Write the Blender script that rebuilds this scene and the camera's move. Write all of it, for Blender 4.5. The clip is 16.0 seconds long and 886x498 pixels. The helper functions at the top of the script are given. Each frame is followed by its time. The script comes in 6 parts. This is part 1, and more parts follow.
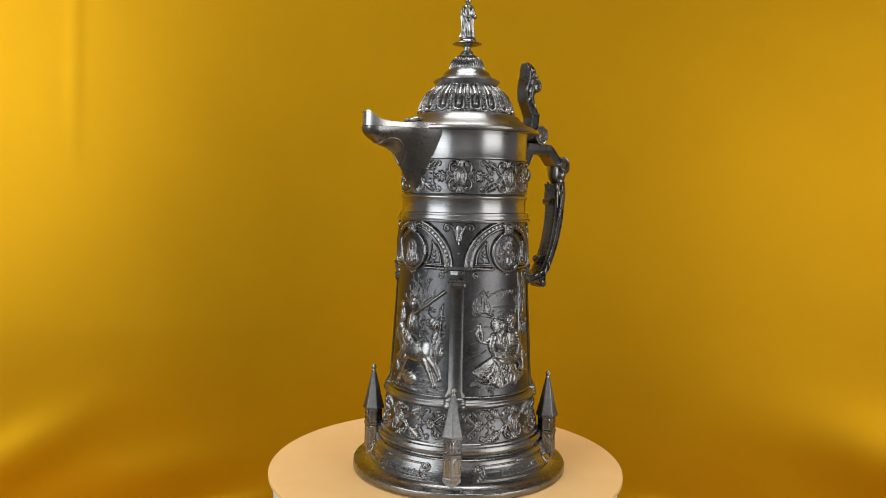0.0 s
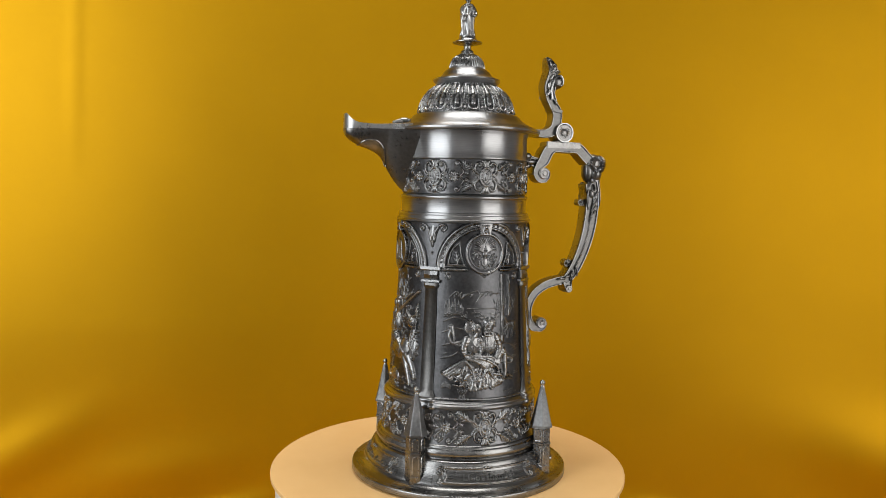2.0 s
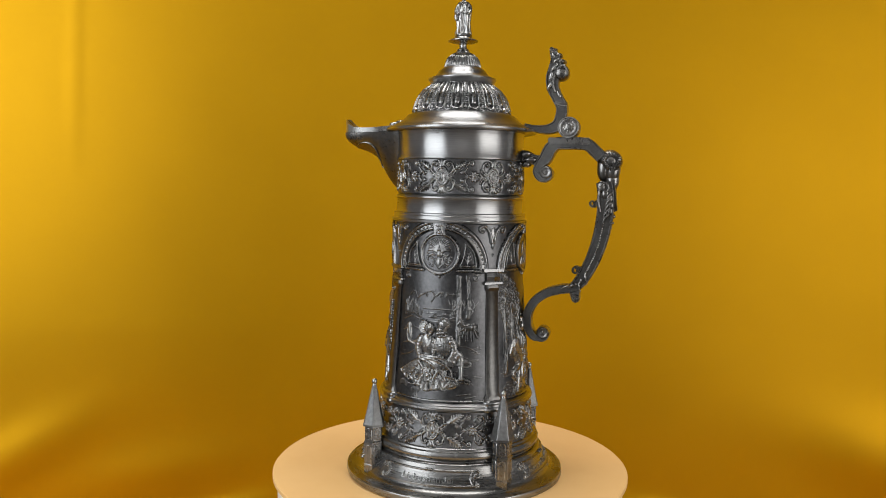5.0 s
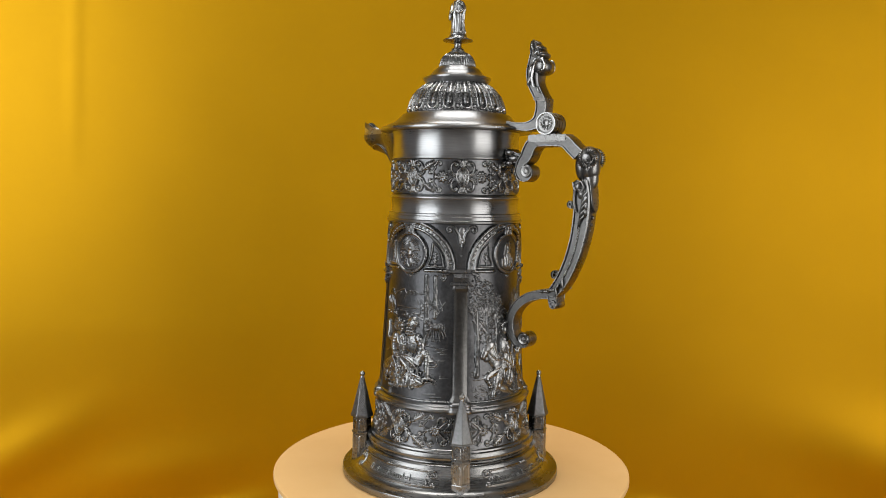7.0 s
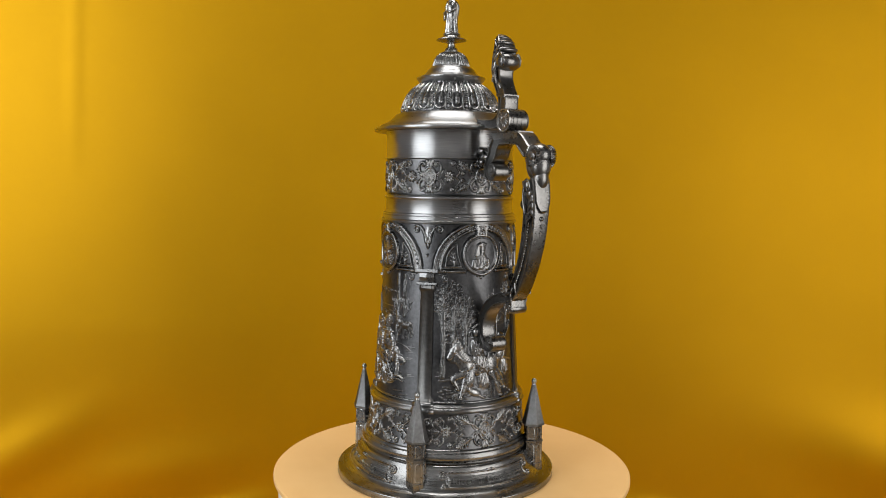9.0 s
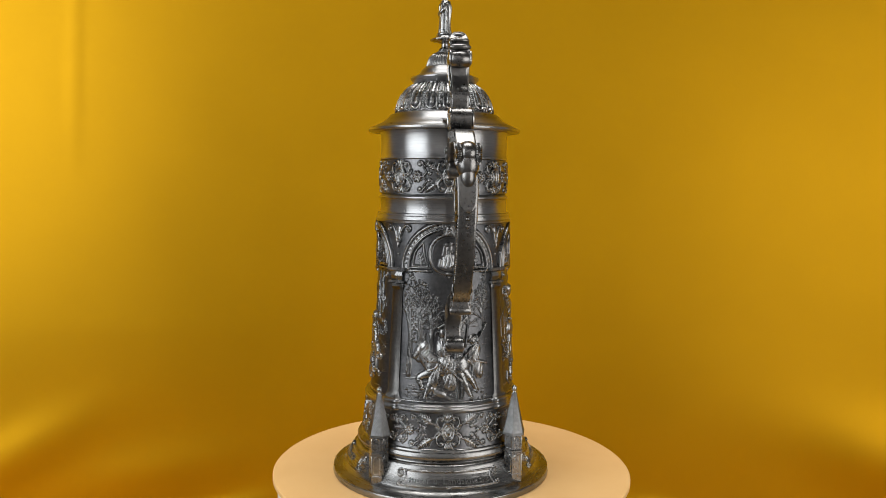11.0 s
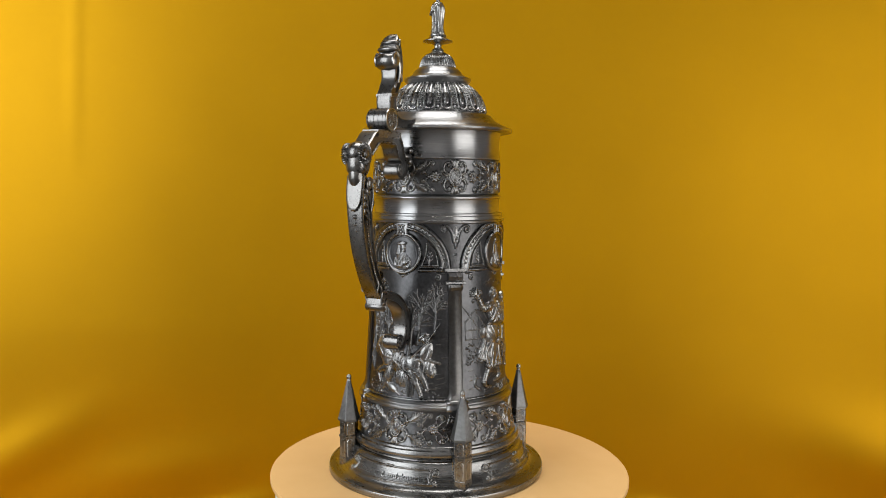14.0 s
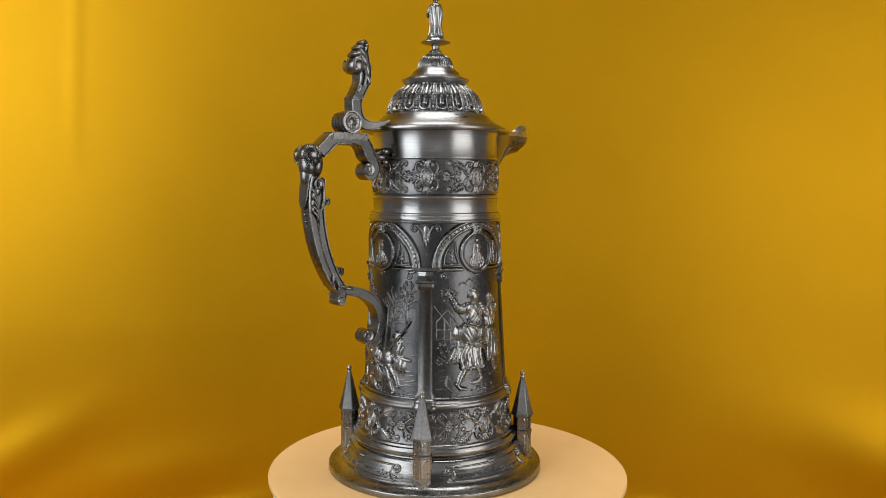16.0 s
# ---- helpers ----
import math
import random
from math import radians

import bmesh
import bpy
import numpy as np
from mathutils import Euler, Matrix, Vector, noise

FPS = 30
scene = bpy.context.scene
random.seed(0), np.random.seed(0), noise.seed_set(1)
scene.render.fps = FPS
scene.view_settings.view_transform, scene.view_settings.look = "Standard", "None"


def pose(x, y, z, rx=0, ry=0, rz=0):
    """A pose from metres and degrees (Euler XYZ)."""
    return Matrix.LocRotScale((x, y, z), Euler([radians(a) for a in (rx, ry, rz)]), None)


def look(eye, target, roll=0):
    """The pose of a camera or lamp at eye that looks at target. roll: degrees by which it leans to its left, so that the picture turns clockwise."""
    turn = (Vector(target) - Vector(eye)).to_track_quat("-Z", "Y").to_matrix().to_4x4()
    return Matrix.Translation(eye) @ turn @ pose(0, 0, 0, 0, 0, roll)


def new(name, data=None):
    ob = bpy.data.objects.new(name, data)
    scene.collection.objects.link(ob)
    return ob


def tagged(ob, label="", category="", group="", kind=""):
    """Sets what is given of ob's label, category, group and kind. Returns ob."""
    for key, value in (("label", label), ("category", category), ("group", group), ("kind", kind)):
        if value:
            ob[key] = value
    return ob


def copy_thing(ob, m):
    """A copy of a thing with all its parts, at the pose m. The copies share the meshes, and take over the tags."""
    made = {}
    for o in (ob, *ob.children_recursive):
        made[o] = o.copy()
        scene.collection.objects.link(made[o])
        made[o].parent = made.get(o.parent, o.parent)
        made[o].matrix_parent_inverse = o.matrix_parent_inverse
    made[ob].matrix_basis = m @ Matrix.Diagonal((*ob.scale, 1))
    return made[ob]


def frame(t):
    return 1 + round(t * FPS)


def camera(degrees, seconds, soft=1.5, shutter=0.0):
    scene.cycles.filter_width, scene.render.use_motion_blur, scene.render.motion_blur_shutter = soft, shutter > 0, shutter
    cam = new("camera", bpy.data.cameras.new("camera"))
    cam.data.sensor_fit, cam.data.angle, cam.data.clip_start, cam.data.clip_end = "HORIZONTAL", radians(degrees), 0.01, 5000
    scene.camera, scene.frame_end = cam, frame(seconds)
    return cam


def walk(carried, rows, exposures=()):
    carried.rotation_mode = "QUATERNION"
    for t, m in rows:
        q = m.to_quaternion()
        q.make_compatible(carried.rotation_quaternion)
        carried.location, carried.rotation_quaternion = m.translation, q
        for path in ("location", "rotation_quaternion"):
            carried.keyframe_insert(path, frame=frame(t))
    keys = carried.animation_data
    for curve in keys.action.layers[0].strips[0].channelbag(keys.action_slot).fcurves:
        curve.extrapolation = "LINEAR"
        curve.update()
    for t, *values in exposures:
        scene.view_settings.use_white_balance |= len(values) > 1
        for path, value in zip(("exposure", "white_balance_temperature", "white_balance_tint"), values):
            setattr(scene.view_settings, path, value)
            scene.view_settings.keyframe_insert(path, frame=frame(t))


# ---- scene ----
# ---- camera: fixed on its stand, two equal rows ----
cam = camera(58.39, 16.0, soft=0.5)
EYE = pose(0, -0.6434, 0.2254, 90 - 4.267, 0, 0.439) @ pose(0, 0, 0, 0, 0, 0.657)
walk(cam, [(0.0, EYE), (16.0, EYE)])

# ---- light: two large soft lights at the sides of the camera in a dim room, plus fills ----
world = bpy.data.worlds.new("room_air")
scene.world = world
world.use_nodes = True
world.node_tree.nodes["Background"].inputs[0].default_value = (0.9, 0.95, 1.0, 1)
world.node_tree.nodes["Background"].inputs[1].default_value = 0.05
scene.view_settings.exposure = 0.0


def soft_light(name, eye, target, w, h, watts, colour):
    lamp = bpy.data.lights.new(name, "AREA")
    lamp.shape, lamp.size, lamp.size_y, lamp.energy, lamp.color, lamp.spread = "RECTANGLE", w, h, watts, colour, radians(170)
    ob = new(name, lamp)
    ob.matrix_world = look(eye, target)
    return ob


soft_light("softbox_cool", (-1.12, -0.92, 0.54), (-0.26, 0.28, 0.00), 0.97, 1.31, 14.0, (0.93, 0.97, 1.0))
soft_light("softbox_warm", (1.10, -0.85, 0.18), (0.30, 0.26, -0.12), 0.90, 1.07, 8.4, (1.0, 0.98, 0.95))
# Unseen fill, added to brighten the rear wall that the metal reflects.
soft_light("wall_fill", (0.0, -1.50, 1.45), (0, -2.3, 0.85), 1.8, 0.3, 13.5, (1.0, 0.98, 0.95))
# Unseen lamp added overhead to lift the disc, lid and dome.
soft_light("overhead_fill", (0.0, 0.02, 1.80), (0, 0.0, 0.1), 1.1, 0.7, 17.0, (1.0, 0.98, 0.95))


# ---- materials ----
def nodes_of(name):
    m = bpy.data.materials.new(name)
    m.use_nodes = True
    return m, m.node_tree.nodes, m.node_tree.links, m.node_tree.nodes["Principled BSDF"]


def metal(name, dark, light, rough, stretch=(1, 1, 1), grain=0.06, spread=0.1, brushed=0.0):
    """Cast or turned pewter: stains at two scales, fine relief."""
    m, n, l, b = nodes_of(name)
    b.inputs["Metallic"].default_value = 1.0
    if brushed:
        tan = n.new("ShaderNodeTangent")
        tan.direction_type, tan.axis = "RADIAL", "Z"
        b.inputs["Anisotropic"].default_value, b.inputs["Anisotropic Rotation"].default_value = brushed, 0.25
        l.new(tan.outputs[0], b.inputs["Tangent"])
    co = n.new("ShaderNodeTexCoord")
    mp = n.new("ShaderNodeMapping")
    mp.inputs["Scale"].default_value = stretch
    l.new(co.outputs["Object"], mp.inputs["Vector"])
    big = n.new("ShaderNodeTexNoise")
    big.inputs["Scale"].default_value, big.inputs["Detail"].default_value = 38, 5
    l.new(co.outputs["Object"], big.inputs["Vector"])
    fine = n.new("ShaderNodeTexNoise")
    fine.inputs["Scale"].default_value, fine.inputs["Detail"].default_value = 420, 3
    l.new(mp.outputs["Vector"], fine.inputs["Vector"])
    mix = n.new("ShaderNodeMath")
    mix.operation = "MULTIPLY_ADD"
    mix.inputs[1].default_value = 0.4
    l.new(fine.outputs["Fac"], mix.inputs[0])
    sc = n.new("ShaderNodeMath")
    sc.operation = "MULTIPLY"
    sc.inputs[1].default_value = 0.6
    l.new(big.outputs["Fac"], sc.inputs[0])
    l.new(sc.outputs[0], mix.inputs[2])
    ramp = n.new("ShaderNodeValToRGB")
    ramp.color_ramp.elements[0].position, ramp.color_ramp.elements[1].position = 0.32, 0.68
    ramp.color_ramp.elements[0].color, ramp.color_ramp.elements[1].color = (*dark, 1), (*light, 1)
    l.new(mix.outputs[0], ramp.inputs[0])
    l.new(ramp.outputs[0], b.inputs["Base Color"])
    rr = n.new("ShaderNodeMapRange")
    rr.inputs["To Min"].default_value, rr.inputs["To Max"].default_value = rough - spread / 2, rough + spread / 2
    rr.inputs["From Min"].default_value, rr.inputs["From Max"].default_value = 0.3, 0.7
    l.new(mix.outputs[0], rr.inputs["Value"])
    l.new(rr.outputs[0], b.inputs["Roughness"])
    bump = n.new("ShaderNodeBump")
    bump.inputs["Strength"].default_value, bump.inputs["Distance"].default_value = grain, 0.0004
    l.new(fine.outputs["Fac"], bump.inputs["Height"])
    l.new(bump.outputs[0], b.inputs["Normal"])
    return m


PEWTER = metal("cast_pewter", (0.28, 0.28, 0.276), (0.47, 0.47, 0.465), 0.28, grain=0.12)
TURNED = metal("turned_pewter", (0.25, 0.25, 0.252), (0.40, 0.40, 0.402), 0.31, (0.15, 0.15, 6.0), 0.14, 0.12, 0.80)
# Same metal as the body; its dark reflections are put into the base colour.
DIMMED_FOOT_PEWTER = metal("dimmed_foot_pewter", (0.17, 0.168, 0.164), (0.30, 0.297, 0.29), 0.27, (0.15, 0.15, 6.0), 0.10, 0.12)
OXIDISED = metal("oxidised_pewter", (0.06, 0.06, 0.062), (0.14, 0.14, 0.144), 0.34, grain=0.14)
FRIEZE_GROUND = metal("frieze_ground", (0.09, 0.09, 0.092), (0.21, 0.21, 0.214), 0.33, grain=0.14)
ARCH_PEWTER = metal("arch_pewter", (0.16, 0.16, 0.16), (0.31, 0.31, 0.31), 0.28, grain=0.12)
# Pewter made darker and browner: the reflected backdrop is put into its colour.
DIMMED_PEWTER = metal("dimmed_pewter", (0.155, 0.151, 0.146), (0.27, 0.265, 0.258), 0.29, grain=0.12)
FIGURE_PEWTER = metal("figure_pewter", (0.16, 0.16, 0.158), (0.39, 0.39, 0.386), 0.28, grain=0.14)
SCENERY_PEWTER = metal("scenery_pewter", (0.09, 0.09, 0.09), (0.23, 0.23, 0.228), 0.32, grain=0.14)
FIELD_PEWTER = metal("field_pewter", (0.085, 0.083, 0.08), (0.17, 0.167, 0.162), 0.34, grain=0.14)
ROOF = metal("tiled_pewter", (0.13, 0.13, 0.13), (0.27, 0.27, 0.27), 0.36)


def satin():
    """Gold satin: woven thread grain, broad slight dye variation, silky gloss."""
    m, n, l, b = nodes_of("gold_satin")
    co = n.new("ShaderNodeTexCoord")
    big = n.new("ShaderNodeTexNoise")
    big.inputs["Scale"].default_value, big.inputs["Detail"].default_value = 5, 3
    l.new(co.outputs["Object"], big.inputs["Vector"])
    ramp = n.new("ShaderNodeValToRGB")
    ramp.color_ramp.elements[0].position, ramp.color_ramp.elements[1].position = 0.3, 0.7
    ramp.color_ramp.elements[0].color, ramp.color_ramp.elements[1].color = (0.50, 0.257, 0.002, 1), (0.55, 0.285, 0.003, 1)
    l.new(big.outputs["Fac"], ramp.inputs[0])
    l.new(ramp.outputs[0], b.inputs["Base Color"])
    b.inputs["Metallic"].default_value = 0.65
    b.inputs["Roughness"].default_value = 0.44
    b.inputs["Specular IOR Level"].default_value = 0.15
    mp = n.new("ShaderNodeMapping")
    mp.inputs["Scale"].default_value = (1, 1, 0.12)
    l.new(co.outputs["Object"], mp.inputs["Vector"])
    thread = n.new("ShaderNodeTexNoise")
    thread.inputs["Scale"].default_value, thread.inputs["Detail"].default_value = 900, 2
    l.new(mp.outputs[0], thread.inputs["Vector"])
    bump = n.new("ShaderNodeBump")
    bump.inputs["Strength"].default_value, bump.inputs["Distance"].default_value = 0.12, 0.0003
    l.new(thread.outputs["Fac"], bump.inputs["Height"])
    mr = n.new("ShaderNodeMapping")
    mr.inputs["Scale"].default_value, mr.inputs["Rotation"].default_value = (1, 1, 0.45), (0, radians(18), 0)
    l.new(co.outputs["Object"], mr.inputs["Vector"])
    ripple = n.new("ShaderNodeTexNoise")
    ripple.inputs["Scale"].default_value, ripple.inputs["Detail"].default_value = 16, 4
    l.new(mr.outputs[0], ripple.inputs["Vector"])
    soft = n.new("ShaderNodeBump")
    soft.inputs["Strength"].default_value, soft.inputs["Distance"].default_value = 0.10, 0.004
    l.new(ripple.outputs["Fac"], soft.inputs["Height"])
    l.new(bump.outputs[0], soft.inputs["Normal"])
    l.new(soft.outputs[0], b.inputs["Normal"])
    return m


def plain(name, a, c, rough, scale=30, grain=0.05):
    m, n, l, b = nodes_of(name)
    co = n.new("ShaderNodeTexCoord")
    big = n.new("ShaderNodeTexNoise")
    big.inputs["Scale"].default_value, big.inputs["Detail"].default_value = scale, 6
    l.new(co.outputs["Object"], big.inputs["Vector"])
    ramp = n.new("ShaderNodeValToRGB")
    ramp.color_ramp.elements[0].position, ramp.color_ramp.elements[1].position = 0.3, 0.7
    ramp.color_ramp.elements[0].color, ramp.color_ramp.elements[1].color = (*a, 1), (*c, 1)
    l.new(big.outputs["Fac"], ramp.inputs[0])
    l.new(ramp.outputs[0], b.inputs["Base Color"])
    b.inputs["Roughness"].default_value = rough
    fine = n.new("ShaderNodeTexNoise")
    fine.inputs["Scale"].default_value = scale * 25
    l.new(co.outputs["Object"], fine.inputs["Vector"])
    bump = n.new("ShaderNodeBump")
    bump.inputs["Strength"].default_value, bump.inputs["Distance"].default_value = grain, 0.0005
    l.new(fine.outputs["Fac"], bump.inputs["Height"])
    l.new(bump.outputs[0], b.inputs["Normal"])
    return m


SATIN = satin()
DISC_TOP = plain("apricot_card", (0.84, 0.53, 0.22), (0.87, 0.56, 0.24), 0.6)
WHITE = plain("white_plastic", (0.76, 0.76, 0.78), (0.82, 0.82, 0.84), 0.35)
ROOM_WALL = plain("dim_wall_paint", (0.50, 0.50, 0.51), (0.56, 0.56, 0.57), 0.8, 4)
ROOM_CEILING = plain("ceiling_paint", (0.22, 0.22, 0.22), (0.26, 0.26, 0.26), 0.8, 4)
ROOM_FLOOR = plain("dark_floor_board", (0.07, 0.06, 0.05), (0.1, 0.085, 0.07), 0.6, 8)


# ---- building helpers ----
def finish(bm, sharp=38):
    bmesh.ops.recalc_face_normals(bm, faces=bm.faces)
    for f in bm.faces:
        f.smooth = True
    for e in bm.edges:
        if len(e.link_faces) == 2 and e.calc_face_angle(0) > radians(sharp):
            e.smooth = False
    return bm


def part(name, bm, material, parent, label="", sharp=38):
    """One mesh object from a bmesh, or from a mesh made already, under its thing or part."""
    if isinstance(bm, bmesh.types.BMesh):
        finish(bm, sharp)
        me = bpy.data.meshes.new(name)
        bm.to_mesh(me)
        bm.free()
    else:
        me = bm
    if not me.materials:
        me.materials.append(material)
        if any(p.material_index == 1 for p in me.polygons):
            me.materials.append(FIELD_PEWTER)
    ob = new(name, me)
    ob.parent = parent
    return tagged(ob, label)


def lathe(profile, steps=96, bm=None, flutes=0, depth=0.0, turn=0.0):
    """Turns a profile of (radius, height) about the z axis."""
    bm = bm or bmesh.new()
    rings = []
    for r, z in profile:
        if r < 1e-6:
            rings.append([bm.verts.new((0, 0, z))])
            continue
        ring = []
        for k in range(steps):
            a = 2 * math.pi * k / steps + turn
            q = r * (1 + depth * math.cos(flutes * a)) if flutes else r
            ring.append(bm.verts.new((q * math.cos(a), q * math.sin(a), z)))
        rings.append(ring)
    for p, q in zip(rings, rings[1:]):
        for k in range(steps):
            j = (k + 1) % steps
            if len(p) == 1 and len(q) == 1:
                continue
            if len(p) == 1:
                bm.faces.new((p[0], q[k], q[j]))
            elif len(q) == 1:
                bm.faces.new((p[k], p[j], q[0]))
            else:
                bm.faces.new((p[k], p[j], q[j], q[k]))
    return bm


def curve_points(points, per=8):
    """A smooth line through control points of any length of tuple."""
    P = [np.array(p, float) for p in points]
    P = [2 * P[0] - P[1]] + P + [2 * P[-1] - P[-2]]
    out = []
    for i in range(1, len(P) - 2):
        a, b, c, d = P[i - 1:i + 3]
        for k in range(per):
            t = k / per
            out.append(0.5 * (2 * b + (c - a) * t + (2 * a - 5 * b + 4 * c - d) * t * t + (3 * b - a - 3 * c + d) * t ** 3))
    out.append(P[-2])
    return out


def strap(points, bm=None, groove=0.0011, per=8):
    """A cast strap in the x-z plane: control points (x, z, half width, half depth), with a sunk field on both sides."""
    bm = bm or bmesh.new()
    L = curve_points(points, per)
    rings = []
    for i, (x, z, a, b) in enumerate(L):
        p, q = L[max(i - 1, 0)], L[min(i + 1, len(L) - 1)]
        t = np.array([q[0] - p[0], q[1] - p[1]])
        t /= np.hypot(*t)
        nx, nz = -t[1], t[0]
        g = min(groove, 0.3 * b)
        sec = []
        for sgn in (1, -1):
            for s, d in ((1.0, 0.74), (0.97, 0.93), (0.91, 1.0), (0.80, 1.0), (0.71, 1 - g / b), (-0.71, 1 - g / b), (-0.80, 1.0), (-0.91, 1.0), (-0.97, 0.93), (-1.0, 0.74)):
                sec.append((sgn * s * a, sgn * d * b))
        rings.append([bm.verts.new((x + nx * s, d, z + nz * s)) for s, d in sec])
    m = len(rings[0])
    for p, q in zip(rings, rings[1:]):
        for k in range(m):
            f = bm.faces.new((p[k], p[(k + 1) % m], q[(k + 1) % m], q[k]))
            f.material_index = 1 if k in (4, 14) else 0                    # the dark sunk field
    bm.faces.new(rings[0])
    bm.faces.new(rings[-1][::-1])
    return bm


def spiral(cx, cz, r, start, turns, way=1, a=0.002, b=0.006, n=14):
    """Control points of a volute that winds inwards."""
    out = []
    for i in range(n + 1):
        f = i / n
        q, w = r * (1 - 0.82 * f), radians(start) + way * turns * 2 * math.pi * f
        out.append((cx + q * math.cos(w), cz + q * math.sin(w), a * (1 - 0.45 * f), b))
    return out


def roll(cx, cz, r, half, bm=None, bulge=1.12, steps=28):
    """A barrel that lies across, along y."""
    bm = bm or bmesh.new()
    prof = [(0, half * 1.06), (r * 0.30, half * 1.04), (r * 0.40, half * 0.96), (r * 0.55, half * 0.96), (r * 0.66, half), (r * 0.86, half), (r, half * 0.9), (r * bulge, 0)]
    prof = [(a, -b) for a, b in prof] + prof[-2::-1]
    start = len(bm.verts)
    lathe(prof, steps, bm)
    bm.verts.ensure_lookup_table()
    for v in bm.verts[start:]:
        x, y, z = v.co
        v.co = (cx + x, z, cz + y)
    return bm


def ball(bm, x, y, z, r, sx=1, sy=1, sz=1, seg=14, rings=8):
    bmesh.ops.create_uvsphere(bm, u_segments=seg, v_segments=rings, radius=r,
                              matrix=Matrix.Translation((x, y, z)) @ Matrix.Diagonal((sx, sy, sz, 1)))
    return bm


def tube(points, r, bm=None, steps=8, per=6, taper=1.0):
    bm = bm or bmesh.new()
    L = curve_points(points, per)
    rings = []
    for i, p in enumerate(L):
        t = Vector(L[min(i + 1, len(L) - 1)] - L[max(i - 1, 0)]).normalized()
        u = t.cross(Vector((0.3, 0.9, 0.2))).normalized()
        w = t.cross(u)
        q = r * (1 + (taper - 1) * i / (len(L) - 1))
        rings.append([bm.verts.new(Vector(p) + q * (u * math.cos(2 * math.pi * k / steps) + w * math.sin(2 * math.pi * k / steps))) for k in range(steps)])
    for p, q in zip(rings, rings[1:]):
        for k in range(steps):
            bm.faces.new((p[k], p[(k + 1) % steps], q[(k + 1) % steps], q[k]))
    bm.faces.new(rings[0])
    bm.faces.new(rings[-1][::-1])
    return bm


# ---- relief: shapes are raised on a sheet (u along, v up, metres), which is then bent round the vessel ----
class Sheet:
    def __init__(self, u0, u1, v0, v1, step):
        self.u = np.linspace(u0, u1, int(round((u1 - u0) / step)) + 1)
        self.v = np.linspace(v0, v1, int(round((v1 - v0) / step)) + 1)
        self.U, self.V = np.meshgrid(self.u, self.v)
        self.h, self.tag = np.zeros_like(self.U), np.zeros(self.U.shape, int)
        self.step = step

    def window(self, a, b, c, d):
        i0, i1 = np.searchsorted(self.v, (c - self.step, d + self.step))
        j0, j1 = np.searchsorted(self.u, (a - self.step, b + self.step))
        return slice(i0, i1), slice(j0, j1)

    def put(self, w, new_h, tag):
        m = new_h > self.h[w] + 1e-6
        self.h[w] = np.where(m, new_h, self.h[w])
        self.tag[w] = np.where(m, tag, self.tag[w])

    def blob(self, u, v, ru, rv, h, rot=0.0, tag=1, base=0.0, power=0.5):
        R = max(ru, rv)
        w = self.window(u - R, u + R, v - R, v + R)
        x, y = self.U[w] - u, self.V[w] - v
        c, s = math.cos(radians(rot)), math.sin(radians(rot))
        d = ((x * c + y * s) / ru) ** 2 + ((y * c - x * s) / rv) ** 2
        self.put(w, np.where(d < 1, base + h * np.clip(1 - d, 0, 1) ** power, 0), tag)

    def line(self, pts, r, h, tag=1, end=None, base=0.0, raised=False, smooth=6):
        """A rounded ridge along control points; end: its half width at the far end; raised: on top of what is there."""
        P = np.array(curve_points(pts, smooth)) if smooth and len(pts) > 2 else np.array(pts, float)
        end = r if end is None else end
        q = max(r, end)
        w = self.window(P[:, 0].min() - q, P[:, 0].max() + q, P[:, 1].min() - q, P[:, 1].max() + q)
        x, y = self.U[w], self.V[w]
        if x.size == 0:
            return
        best = np.zeros_like(x)
        n = len(P) - 1
        for i in range(n):
            a, b = P[i], P[i + 1]
            e = b - a
            L = e @ e
            if L < 1e-14:
                continue
            t = np.clip(((x - a[0]) * e[0] + (y - a[1]) * e[1]) / L, 0, 1)
            d = np.hypot(x - a[0] - t * e[0], y - a[1] - t * e[1])
            k = r + (end - r) * (i + t) / n
            best = np.maximum(best, np.sqrt(np.clip(1 - (d / k) ** 2, 0, 1)) * (0.45 + 0.55 * k / q))
        if raised:
            self.h[w] += h * best
        else:
            self.put(w, np.where(best > 0, base + h * best, 0), tag)

    def ring(self, u, v, ru, rv, r, h, tag=1, a0=0, a1=360, base=0.0):
        n = max(8, int(abs(a1 - a0) / 9))
        self.line([(u + ru * math.cos(radians(a0 + (a1 - a0) * k / n)), v + rv * math.sin(radians(a0 + (a1 - a0) * k / n))) for k in range(n + 1)],
                  r, h, tag, base=base, smooth=0)

    def scroll(self, u, v, r, start, turns, way, w, h, tag=1, lead=None):
        n = int(18 * turns) + 4
        pts = [] if lead is None else [lead]
        for k in range(n + 1):
            f = k / n
            q, a = r * (1 - 0.8 * f), radians(start) + way * turns * 2 * math.pi * f
            pts.append((u + q * math.cos(a), v + q * math.sin(a)))
        self.line(pts, w, h, tag, end=w * 0.7, smooth=3 if lead else 0)
        self.blob(u, v, w * 1.25, w * 1.25, h * 1.15, tag=tag)

    def plate(self, mask, h, tag=1):
        self.put((slice(None), slice(None)), np.where(mask, h, 0), tag)

    def leaf(self, u, v, length, ang, h, tag=1, lobes=4):
        """A cut acanthus leaf: a rib with pointed lobes on both sides."""
        c, s = math.cos(radians(ang)), math.sin(radians(ang))
        for k in range(lobes):
            f = (k + 0.6) / lobes
            x, y = u + c * length * f, v + s * length * f
            L = length * (0.46 - 0.26 * f)
            for sg in (1, -1):
                b = radians(ang + sg * (48 - 12 * f))
